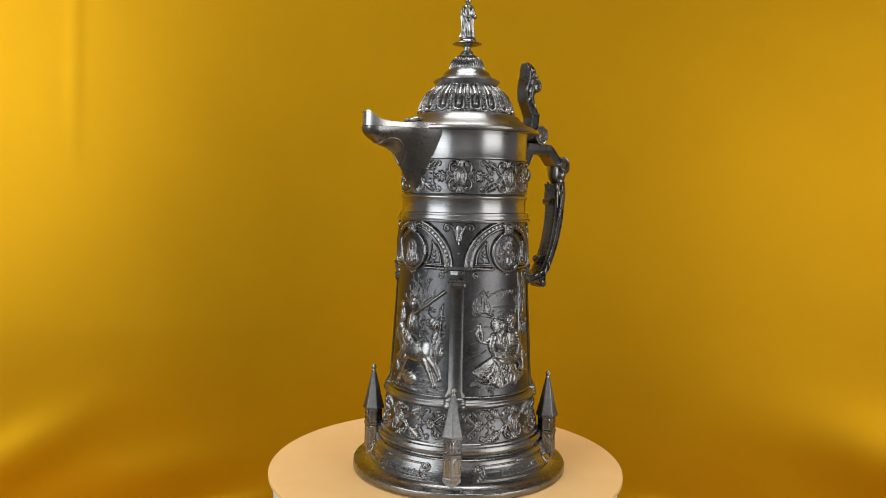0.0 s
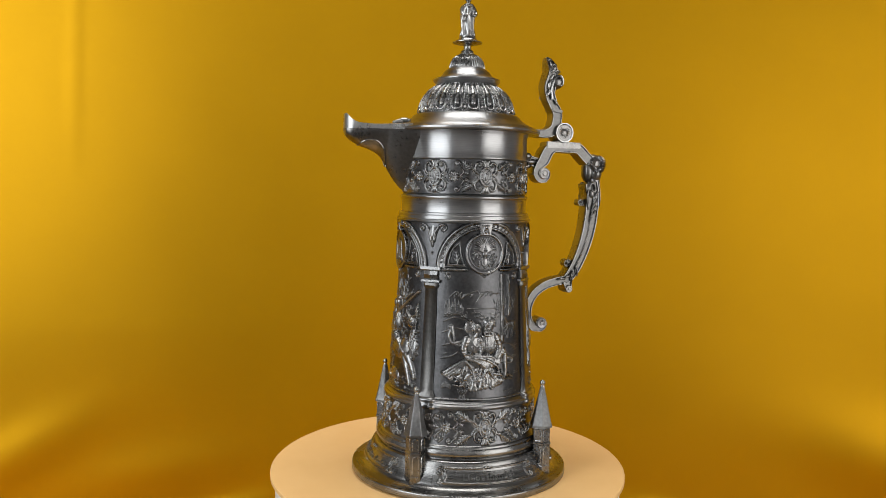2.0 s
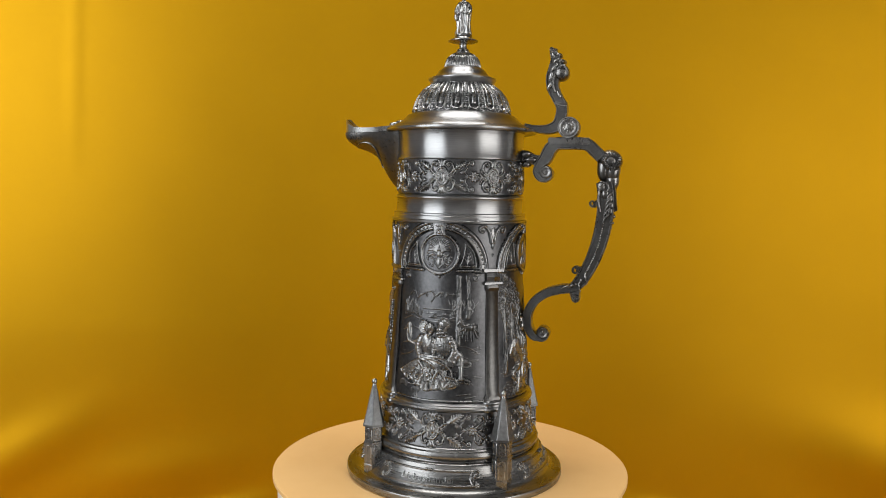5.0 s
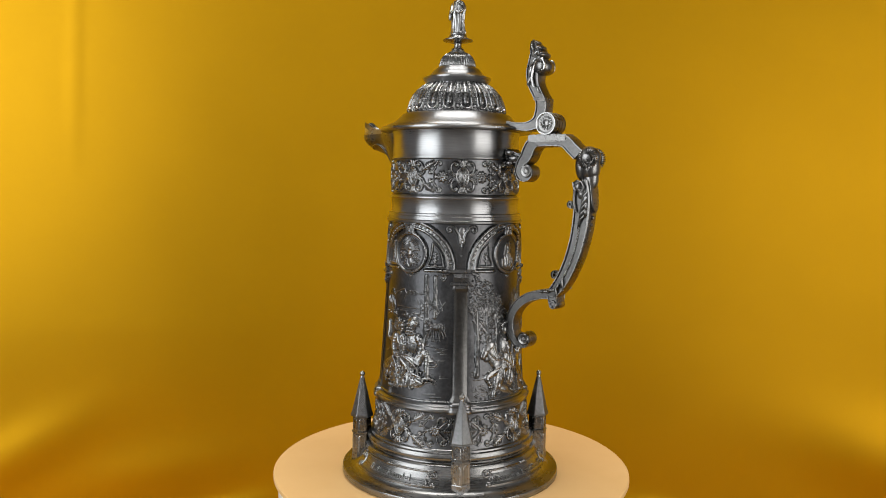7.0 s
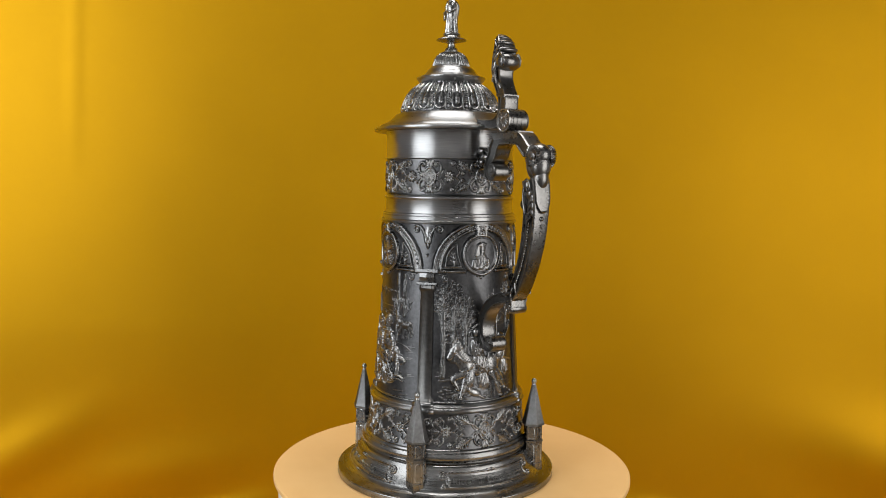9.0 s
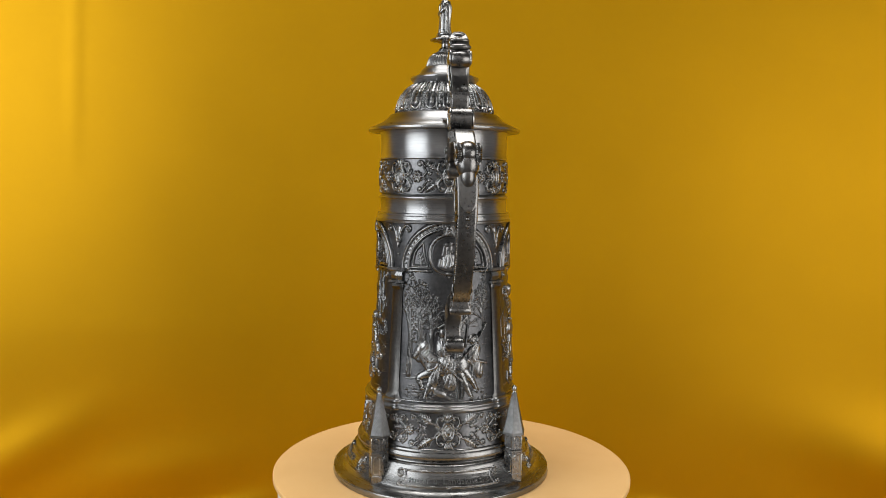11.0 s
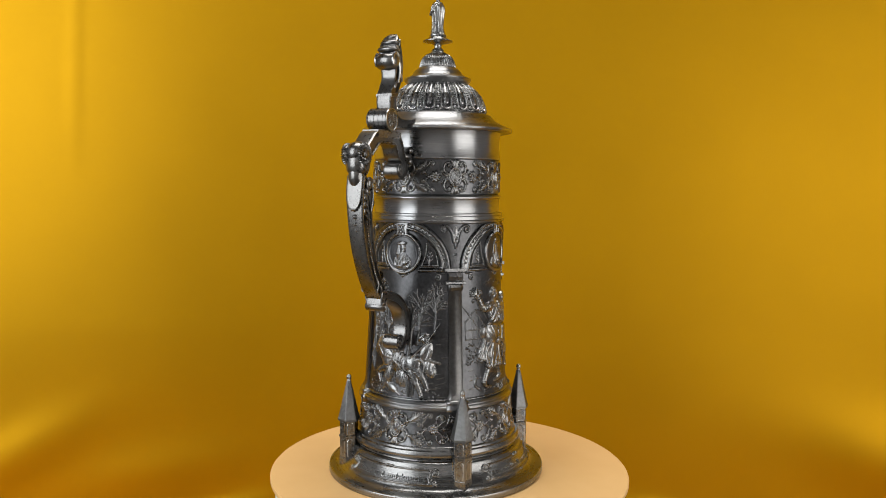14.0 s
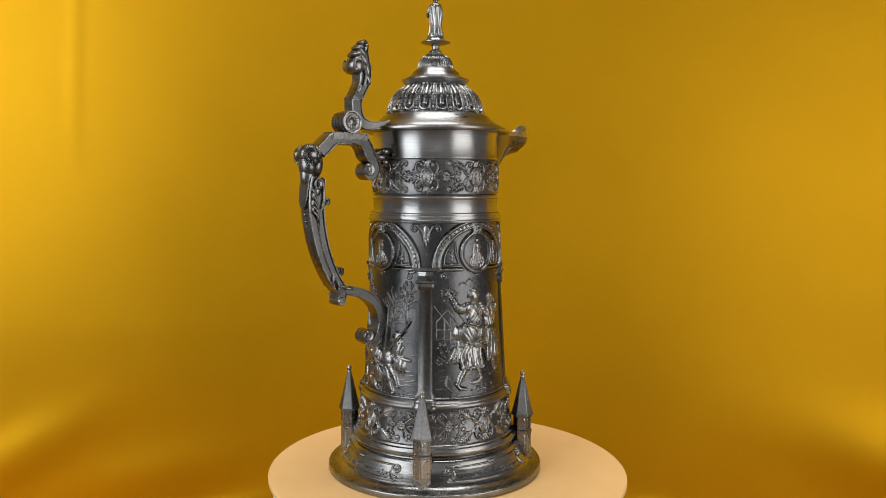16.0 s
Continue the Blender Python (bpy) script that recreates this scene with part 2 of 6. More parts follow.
                self.line([(x, y), (x + L * math.cos(b), y + L * math.sin(b))], 0.12 * length * (1.1 - 0.6 * f), h * 0.8, tag, end=0.02 * length, smooth=0)
        self.line([(u, v), (u + c * length, v + s * length)], 0.08 * length, h, tag, end=0.03 * length, smooth=0)

    def flower(self, u, v, r, h, tag=1, petals=8):
        for k in range(petals):
            a = 360 * k / petals
            self.blob(u + 0.62 * r * math.cos(radians(a)), v + 0.62 * r * math.sin(radians(a)), 0.4 * r, 0.24 * r, h * 0.85, a, tag)
        self.blob(u, v, 0.3 * r, 0.3 * r, h * 1.2, tag=tag)

    def folds(self, u, v, ru, rv, n, h, ang, spread, rng, w=0.0006):
        """Folds that run side by side over a swelling form."""
        count = max(3, round(n / 3.5))
        d = radians(ang)
        c, q = math.cos(d), math.sin(d)
        across, along = math.hypot(ru * q, rv * c), math.hypot(ru * c, rv * q)
        for k in range(count):
            off = (2 * (k + 0.5) / count - 1) * 0.86 + rng.uniform(-0.06, 0.06)
            L = along * math.sqrt(max(0.05, 1 - off * off)) * rng.uniform(0.70, 0.92)
            x, y = u - q * off * across, v + c * off * across
            e = d + radians(rng.uniform(-spread, spread) * 0.35)
            bow = rng.uniform(-0.14, 0.14) * L
            wide = min(max(w, 0.42 * across / count), 0.0011)
            self.line([(x - L * math.cos(e), y - L * math.sin(e)), (x - bow * q, y + bow * c), (x + L * math.cos(e), y + L * math.sin(e))],
                      wide, h * rng.uniform(0.6, 1.0), raised=True, end=wide * 0.6, smooth=4)

    def fan(self, a, b, c, d, n, r, h, rng, base=0.0, tag=4, sway=0.0):
        """Drapery: ridges that spread from the line a-b to the hem c-d, each ending in a rounded pleat."""
        for k in range(n):
            f = (k + 0.5) / n
            g = min(max(f + rng.uniform(-0.25, 0.25) / n, 0), 1)
            p, q = (a[0] + (b[0] - a[0]) * f, a[1] + (b[1] - a[1]) * f), (c[0] + (d[0] - c[0]) * g, c[1] + (d[1] - c[1]) * g)
            m = ((p[0] + q[0]) / 2 + sway + rng.uniform(-1.5, 1.5) * r, (p[1] + q[1]) / 2 + rng.uniform(-1.2, 1.2) * r)
            self.line([p, m, q], r * 0.6, h * rng.uniform(0.75, 1.0), tag, end=r * rng.uniform(0.85, 1.15), base=base)

    def sleeve(self, pts, r, end, h, rng, tag=4, rings=6):
        """An arm in a gathered sleeve: a tapering limb with bands across it."""
        self.line(pts, r, h, tag, end=end)
        P = np.array(curve_points(pts, 6))
        for k in range(rings):
            i = int((k + 0.6) / rings * (len(P) - 2))
            e = P[i + 1] - P[i]
            e /= max(np.hypot(*e), 1e-9)
            w = r + (end - r) * i / len(P)
            x, y = P[i]
            self.line([(x - e[1] * w * 0.85, y + e[0] * w * 0.85), (x + e[0] * w * 0.3, y + e[1] * w * 0.3), (x + e[1] * w * 0.85, y - e[0] * w * 0.85)], max(0.00032, w * 0.2), h * 0.12, raised=True)

    def head(self, u, v, k, h, way=1, beard=False, tag=4):
        """A small head: skull, brow, nose, chin, hair; way: the side it looks to."""
        self.blob(u, v, 0.0028 * k, 0.0036 * k, h, -8 * way, tag, power=0.6)
        self.blob(u - way * 0.0008 * k, v + 0.0012 * k, 0.0030 * k, 0.0029 * k, h * 0.92, 0, tag, power=0.6)
        self.line([(u + way * 0.0002 * k, v + 0.0006 * k), (u + way * 0.0024 * k, v + 0.0008 * k)], 0.00042 * k, h * 0.16, raised=True, smooth=0)
        self.line([(u + way * 0.0016 * k, v + 0.0006 * k), (u + way * 0.0021 * k, v - 0.0008 * k)], 0.00048 * k, h * 0.22, raised=True, smooth=0)
        self.line([(u + way * 0.0008 * k, v - 0.0017 * k), (u + way * 0.0020 * k, v - 0.0016 * k)], 0.00040 * k, h * 0.14, raised=True, smooth=0)
        for i in range(5):
            a = radians(70 + 32 * i)
            x, y = u - way * 0.0004 * k + way * 0.0024 * k * math.cos(a), v + 0.0012 * k + 0.0024 * k * math.sin(a)
            self.line([(x, y), (x - way * 0.0012 * k, y - 0.0011 * k)], 0.00042 * k, h * 0.16, raised=True, smooth=0)
        if beard:
            for i in range(5):
                x = u + way * (0.0010 - 0.0010 * (i - 2) * 0.8) * k
                self.line([(x, v - 0.0018 * k), (x + way * 0.0002 * k, v - 0.0052 * k)], 0.0007 * k, h * 0.95, tag, end=0.0003 * k, smooth=0)

    def chisel(self, tag, n, rng, h=0.00035, w=0.0004):
        """Short fine ridges, as the modeller's tool leaves them, on the raised forms of one tag."""
        rows, cols = np.nonzero(self.tag == tag)
        for _ in range(n if len(rows) else 0):
            k = rng.randrange(len(rows))
            u, v = self.u[cols[k]], self.v[rows[k]]
            a, L = math.radians(rng.gauss(75, 45)), rng.uniform(0.0012, 0.0032)
            b = a + rng.uniform(-0.5, 0.5)
            self.line([(u, v), (u + 0.5 * L * math.cos(a), v + 0.5 * L * math.sin(a)), (u + L * math.cos(b), v + L * math.sin(b))], w, h * rng.uniform(0.5, 1.3), raised=True, end=w * 0.5, smooth=3)

    def undercut(self, depth=0.0006, cells=2, least=0.0004):
        """Cuts the modeller's groove into the ground along the edge of all raised work."""
        up = self.h > least
        near = up.copy()
        for _ in range(cells):
            n = near.copy()
            n[1:] |= near[:-1]
            n[:-1] |= near[1:]
            n[:, 1:] |= near[:, :-1]
            n[:, :-1] |= near[:, 1:]
            near = n
        self.h[near & (self.tag == 0)] -= depth

    def soften(self, times=1):
        for _ in range(times):
            h = np.pad(self.h, 1, mode="edge")
            self.h = (4 * self.h + h[:-2, 1:-1] + h[2:, 1:-1] + h[1:-1, :-2] + h[1:-1, 2:]) / 8


def bent(sheet, radius, ref, names):
    """Meshes of a sheet bent round the z axis, one for each tag. radius(v) gives (r, z, outward r, outward z)."""
    a = sheet.u / ref
    r, z, nr, nz = (np.asarray(q)[:, None] for q in radius(sheet.v))
    R, Z = r + sheet.h * nr, z + sheet.h * nz
    X = np.stack([R * np.cos(a), R * np.sin(a), Z], -1).reshape(-1, 3)
    nv, nu = sheet.h.shape
    i = np.arange(nv * nu).reshape(nv, nu)
    F = np.stack([i[:-1, :-1], i[:-1, 1:], i[1:, 1:], i[1:, :-1]], -1).reshape(-1, 4)
    T = np.maximum(np.maximum(sheet.tag[:-1, :-1], sheet.tag[1:, 1:]), np.maximum(sheet.tag[:-1, 1:], sheet.tag[1:, :-1])).reshape(-1)
    out = {}
    for tag, name in names.items():
        f = F[T == tag]
        if len(f) == 0:
            continue
        used, inv = np.unique(f, return_inverse=True)
        me = bpy.data.meshes.new(name)
        me.from_pydata(X[used].tolist(), [], inv.reshape(-1, 4).tolist())
        me.polygons.foreach_set("use_smooth", np.ones(len(f), bool))
        out[tag] = me
    return out


def follow(points):
    """radius() for bent(): a smooth wall through (z, r)."""
    zs, rs = np.array(points).T

    def at(v):
        r = np.interp(v, zs, rs)
        return r, v, np.ones_like(v), np.zeros_like(v)
    return at


# ---- the room behind the camera, and the satin backdrop ----
def box_room():
    bm = bmesh.new()
    for name, mat, lo, hi in (("wall_west", ROOM_WALL, (-2.1, -2.4, -0.9), (-2.0, 1.4, 1.9)), ("wall_east", ROOM_WALL, (2.0, -2.4, -0.9), (2.1, 1.4, 1.9)),
                              ("wall_south", ROOM_WALL, (-2.0, -2.4, -0.9), (2.0, -2.3, 1.9)), ("wall_north", ROOM_WALL, (-2.0, 1.3, -0.9), (2.0, 1.4, 1.9)),
                              ("floor", ROOM_FLOOR, (-2.1, -2.4, -1.0), (2.1, 1.4, -0.9)), ("ceiling", ROOM_CEILING, (-2.1, -2.4, 1.9), (2.1, 1.4, 2.0))):
        bm = bmesh.new()
        bmesh.ops.create_cube(bm, size=1, matrix=Matrix.Translation((Vector(lo) + Vector(hi)) / 2) @ Matrix.Diagonal((*(Vector(hi) - Vector(lo)), 1)))
        finish(bm)
        me = bpy.data.meshes.new(name)
        bm.to_mesh(me)
        bm.free()
        me.materials.append(mat)
        tagged(new(name, me), "plain dim grey room surface", "room", kind="structure")


box_room()

TABLE_Z = -0.22


# folds low in the cloth: middle x, z, lean, reach, width, depth
FOLDS = ((-0.27, -0.180, 0.22, 0.05, 0.010, 0.007), (0.275, -0.180, -0.25, 0.05, 0.010, 0.007), (-0.55, -0.120, 0.50, 0.10, 0.035, 0.008), (0.57, -0.105, -0.20, 0.12, 0.05, 0.014),
         (-0.36, -0.13, 0.15, 0.10, 0.03, 0.004))


def backdrop():
    """Satin cloth that hangs behind and round the turntable and sweeps onto the table."""
    nu, nv = 220, 150
    X = np.linspace(-0.74, 0.74, nu)
    S = np.linspace(0, 1, nv)
    verts, faces = [], []
    for s in S:
        for x in X:
            yw = 0.33 - 0.10 * (abs(x) / 0.9) ** 2.2                     # line of the wall
            L = s * 1.55
            flat, rad = 0.44, 0.05
            if L < flat:
                y, z = yw - rad - (flat - L), 0.0
            elif L < flat + rad * math.pi / 2:
                q = (L - flat) / rad
                y, z = yw - rad + rad * math.sin(q), rad - rad * math.cos(q)
            else:
                y, z = yw, rad + (L - flat - rad * math.pi / 2)
            up = min(max((z - 0.02) / 0.25, 0), 1)
            y += up * (0.006 * math.sin(5.2 * x + 0.6) + 0.003 * math.sin(11 * x + 2.2 + z) - 0.0008 * math.exp(-((x + 0.462 - 0.03 * z) / 0.006) ** 2) * min(max((z - 0.45) / 0.1, 0), 1))
            zz = z + TABLE_Z
            for cx, cz, lean, reach, wide, deep in FOLDS:
                d = (zz - cz - lean * (x - cx)) / wide
                y -= deep * math.exp(-d * d - ((x - cx) / reach) ** 2)
            verts.append((x, y, TABLE_Z + max(z, 0.0) + 0.002))
    for i in range(nv - 1):
        for j in range(nu - 1):
            a = i * nu + j
            faces.append((a, a + 1, a + nu + 1, a + nu))
    me = bpy.data.meshes.new("satin_backdrop")
    me.from_pydata(verts, [], faces)
    me.polygons.foreach_set("use_smooth", np.ones(len(faces), bool))
    me.materials.append(SATIN)
    ob = tagged(new("satin_backdrop", me), "golden yellow satin cloth hung in soft folds as backdrop", "backdrop cloth", kind="structure")
    mod = ob.modifiers.new("thickness", "SOLIDIFY")
    mod.thickness, mod.offset = 0.0015, -1
    return ob


backdrop()


def table():
    bm = bmesh.new()
    bmesh.ops.create_cube(bm, size=1, matrix=Matrix.Translation((0, -0.1, TABLE_Z - 0.021)) @ Matrix.Diagonal((2.4, 1.6, 0.038, 1)))
    bmesh.ops.bevel(bm, geom=bm.edges, offset=0.004, segments=2, affect="EDGES")
    t = tagged(new("table"), "dark wooden table under the satin cloth", "table")
    part("tabletop", bm, ROOM_FLOOR, t)
    for x in (-1.1, 1.1):
        for y in (-0.8, 0.6):
            leg = bmesh.new()
            bmesh.ops.create_cube(leg, size=1, matrix=Matrix.Translation((x, y, (TABLE_Z - 0.04 - 0.9) / 2)) @ Matrix.Diagonal((0.06, 0.06, 0.9 + TABLE_Z - 0.04, 1)))
            part("leg", leg, ROOM_FLOOR, t)


table()

# ---- turntable ----
turntable = tagged(new("turntable"), "round white turntable with an apricot-coloured top plate", "turntable")
turntable.location = (0, 0, TABLE_Z + 0.004)
T0 = -TABLE_Z - 0.004
part("drum", lathe([(0, 0), (0.128, 0), (0.131, 0.003), (0.131, T0 - 0.034), (0.128, T0 - 0.032), (0, T0 - 0.032)], 128), WHITE, turntable, "white plastic drum")
plate = part("plate", lathe([(0, T0 - 0.031), (0.1385, T0 - 0.031), (0.1408, T0 - 0.029), (0.1408, T0 - 0.0045), (0, T0 - 0.0045)], 160), WHITE, turntable, "white rotating plate")
part("top_disc", lathe([(0, T0 - 0.0044), (0.1438, T0 - 0.0044), (0.1446, T0 - 0.0036), (0.1446, T0 - 0.0008), (0.1438, T0), (0, T0)], 160), DISC_TOP, plate, "flat apricot disc")

# ---- flagon ----
flagon = tagged(new("flagon"), "tall lidded pewter flagon with relief scenes, standing on the turntable", "flagon")

WALL = [(0.066, 0.0573), (0.085, 0.0556), (0.105, 0.0542), (0.133, 0.0527), (0.165, 0.0515), (0.202, 0.0510)]
part("foot", lathe([(0, 0), (0.0862, 0), (0.0867, 0.0003), (0.0869, 0.0006), (0.0870, 0.0010), (0.0868, 0.0042), (0.0867, 0.0046), (0.0864, 0.0050), (0.0861, 0.0052), (0.0856, 0.0053), (0.0840, 0.0055), (0.0815, 0.0060), (0.0790, 0.0070), (0.0772, 0.0084), (0.0766, 0.0094), (0.0758, 0.0104),
                   (0.0742, 0.0124), (0.0722, 0.0150), (0.0704, 0.0180), (0.0692, 0.0214), (0.0686, 0.0232), (0.0676, 0.0243), (0.0655, 0.0248), (0.0650, 0.0256), (0.0664, 0.0264), (0.0674, 0.0282), (0.0674, 0.0302),
                   (0.0664, 0.0322), (0.0648, 0.0328), (0.0646, 0.0338), (0.0640, 0.0346), (0.0626, 0.0352), (0.0600, 0.04), (0, 0.04)], 160), DIMMED_FOOT_PEWTER, flagon, "wide turned pewter foot")
part("body", lathe([(0, 0.036), (0.0618, 0.036), (0.0598, 0.048), (0.0590, 0.0602), (0.0604, 0.0612), (0.0616, 0.0625), (0.0616, 0.0640), (0.0606, 0.0650), (0.0606, 0.0658), (0.0592, 0.0668),
                   (0.0572, 0.0672), (0.0562, 0.070), (0.0545, 0.09), (0.053, 0.12), (0.0517, 0.15), (0.0503, 0.19), (0.0503, 0.1995), (0.0520, 0.2002), (0.0533, 0.2008), (0.0536, 0.2022),
                   (0.0531, 0.2028), (0.0524, 0.2030), (0.0523, 0.2054), (0.0519, 0.2058), (0.0520, 0.2064), (0.0519, 0.2072), (0.0512, 0.2076), (0.0498, 0.2078), (0.0497, 0.2082), (0.0497, 0.2178), (0.0500, 0.2182), (0.0508, 0.2190), (0.0508, 0.2200),
                   (0.0500, 0.2207), (0.0492, 0.2212), (0.0484, 0.2225), (0.0484, 0.2475), (0.0494, 0.2482), (0.0501, 0.2488), (0.0501, 0.2496), (0.0495, 0.2504), (0.0494, 0.2660), (0.0500, 0.2680), (0.0505, 0.2696), (0, 0.2696)], 160),
     TURNED, flagon, "conical turned pewter body with mouldings")


# relief friezes
def frieze(half, lo, hi, rosette_ends, seed):
    s = Sheet(-half, half, lo, hi, 0.00026)
    m, k = (lo + hi) / 2, (hi - lo) / 0.0255

    def rosette(u):
        def to(x, y):
            return (u + x * k / 1000, m + y * k / 1000)
        for a in (1, -1):
            for b in (1, -1):
                s.line([to(a * 3.0, b * 1.2), to(a * 6.4, b * 2.4), to(a * 8.4, b * 5.6), to(a * 7.6, b * 9.2), to(a * 5.2, b * 10.4), to(a * 3.6, b * 8.9), to(a * 4.8, b * 7.4)], 0.0010 * k, 0.0014, 1, end=0.0006 * k)
                s.blob(*to(a * 5.2, b * 8.4), 0.0011 * k, 0.0011 * k, 0.0015)
                s.line([to(a * 6.0, b * 0.6), to(a * 8.6, b * 2.0), to(a * 10.4, b * 4.8)], 0.0008 * k, 0.0011, 1, end=0.0005 * k)
                s.line([to(a * 0.5, b * 6.0), to(a * 1.2, b * 9.0), to(a * 2.4, b * 11.4)], 0.0010 * k, 0.0013, 1, end=0.0013 * k)
        for b in (1, -1):
            s.blob(*to(0, b * 10.2), 0.0013 * k, 0.0026 * k, 0.0014)
            s.line([to(-2.4, b * 8.2), to(0, b * 7.2), to(2.4, b * 8.2)], 0.0006 * k, 0.0012, 1)
        s.blob(u, m, 0.0050 * k, 0.0074 * k, 0.0009, power=0.2)
        s.ring(u, m, 0.0044 * k, 0.0067 * k, 0.0008, 0.0011, base=0.0007)
        s.ring(u, m, 0.0025 * k, 0.0044 * k, 0.0005, 0.0008, base=0.0006)
        s.blob(u, m, 0.0014 * k, 0.0032 * k, 0.0011, base=0.0007)

    rosette(0)
    f = half / 0.0395
    for sg in (1, -1):
        for d in (1, -1):
            s.line([(sg * 0.0080 * k, m + d * 0.0038 * k), (sg * 0.0108 * f, m + d * 0.0066 * k), (sg * 0.0150 * f, m + d * 0.0088 * k)], 0.0009, 0.0010)
            s.leaf(sg * 0.0100 * f, m + d * 0.0054 * k, 0.0092 * k * f, d * (34 if sg > 0 else 146), 0.0014, 1, 5)
            s.scroll(sg * 0.0222 * f, m + d * 0.0094 * k, 0.0022 * k, 180 if sg > 0 else 0, 1.2, -sg * d, 0.0007 * k, 0.0011, lead=(sg * 0.0180 * f, m + d * 0.0074 * k))
            s.line([(sg * 0.0195 * f, m + d * 0.0006), (sg * 0.0172 * f, m + d * 0.0032 * k), (sg * 0.0192 * f, m + d * 0.0066 * k)], 0.0006, 0.0010)
            s.scroll(sg * 0.0150 * f, m + d * 0.0028 * k, 0.0015 * k, 0, 1.2, sg * d, 0.0006 * k, 0.0010)
            if not rosette_ends:
                s.scroll(sg * 0.0300 * f, m + d * 0.0080 * k, 0.0024 * k, 0, 1.2, sg * d, 0.0007 * k, 0.0011)
                s.line([(sg * 0.0265 * f, m + d * 0.001), (sg * 0.0290 * f, m + d * 0.0040 * k), (sg * 0.0320 * f, m + d * 0.0066 * k)], 0.0008, 0.0010)
        s.flower(sg * 0.0245 * f, m, 0.0044 * k, 0.0015, 1, 9)
        s.line([(sg * 0.0205 * f, m), (sg * 0.0175 * f, m)], 0.0008, 0.0012, end=0.0003)
        if rosette_ends:
            rosette(sg * half)
        else:
            s.leaf(sg * 0.0290 * f, m, 0.0075, 0 if sg > 0 else 180, 0.0012)
            for d in (1, -1):
                s.leaf(sg * 0.0325 * f, m + d * 0.0035, 0.0065, d * (62 if sg > 0 else 118), 0.0011, 1, 3)
                s.line([(sg * 0.0262 * f, m + d * 0.0046), (sg * 0.0262 * f, m + d * 0.0078), (sg * 0.0285 * f, m + d * 0.0104)], 0.0007, 0.0010)
            for d in (1, -1):
                s.scroll(sg * 0.0365 * f, m + d * 0.006, 0.0026, 90 * d, 1.2, -d * sg, 0.0006, 0.0011)
    s.undercut(0.0006, 1, 0.0003)
    s.soften(1)
    return s


def hang(sheet, radius, ref, names, mats, labels, parent, angle, top_name, top_label):
    """Links the meshes of a bent sheet: the ground first, the raised work as its parts."""
    meshes = bent(sheet, radius, ref, names)
    ground = part(names[0], meshes[0], mats[0], parent, top_label)
    ground.rotation_euler[2] = radians(angle)
    for t, me in meshes.items():
        if t:
            part(names[t], me, mats[t], ground, labels.get(t, ""))
    return ground


def spin_copy(ob, angle):
    return copy_thing(ob, Matrix.Rotation(radians(angle), 4, "Z"))


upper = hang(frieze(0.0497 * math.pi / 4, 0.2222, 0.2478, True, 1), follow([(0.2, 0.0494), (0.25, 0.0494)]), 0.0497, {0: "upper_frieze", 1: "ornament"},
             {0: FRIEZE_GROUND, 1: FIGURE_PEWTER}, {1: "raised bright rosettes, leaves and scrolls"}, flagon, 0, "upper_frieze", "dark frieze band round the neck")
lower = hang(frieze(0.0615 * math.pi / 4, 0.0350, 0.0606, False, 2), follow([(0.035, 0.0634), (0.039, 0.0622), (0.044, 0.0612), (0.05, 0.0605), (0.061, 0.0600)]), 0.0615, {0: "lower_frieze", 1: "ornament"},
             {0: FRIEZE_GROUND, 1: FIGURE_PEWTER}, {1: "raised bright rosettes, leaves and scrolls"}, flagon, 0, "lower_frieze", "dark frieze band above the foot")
for k in (90, 180, 270):
    spin_copy(upper, k)
    spin_copy(lower, k)

# relief panels: tags 1 arch, 2 medallion, 3 keystone, 4 figures, 5 scenery
PREF = 0.0535
SPRING = 0.1665


def monogram(s, u, v, k, tag, h, base=0.0):
    """A roofed letter-like mark of plain strokes."""
    r = 0.00042 * k ** 0.5
    s.line([(u - 0.0020 * k, v - 0.0026 * k), (u - 0.0009 * k, v + 0.0024 * k)], r, h, tag, base=base, smooth=0)
    s.line([(u + 0.0020 * k, v - 0.0026 * k), (u + 0.0009 * k, v + 0.0024 * k)], r, h, tag, base=base, smooth=0)
    s.line([(u - 0.0022 * k, v + 0.0025 * k), (u + 0.0022 * k, v + 0.0025 * k)], r, h, tag, base=base, smooth=0)
    s.line([(u - 0.0014 * k, v + 0.0004 * k), (u + 0.0014 * k, v + 0.0004 * k)], r, h, tag, base=base, smooth=0)
    s.ring(u - 0.0005 * k, v - 0.0014 * k, 0.0010 * k, 0.0010 * k, r, h, tag, -90, 90, base=base)


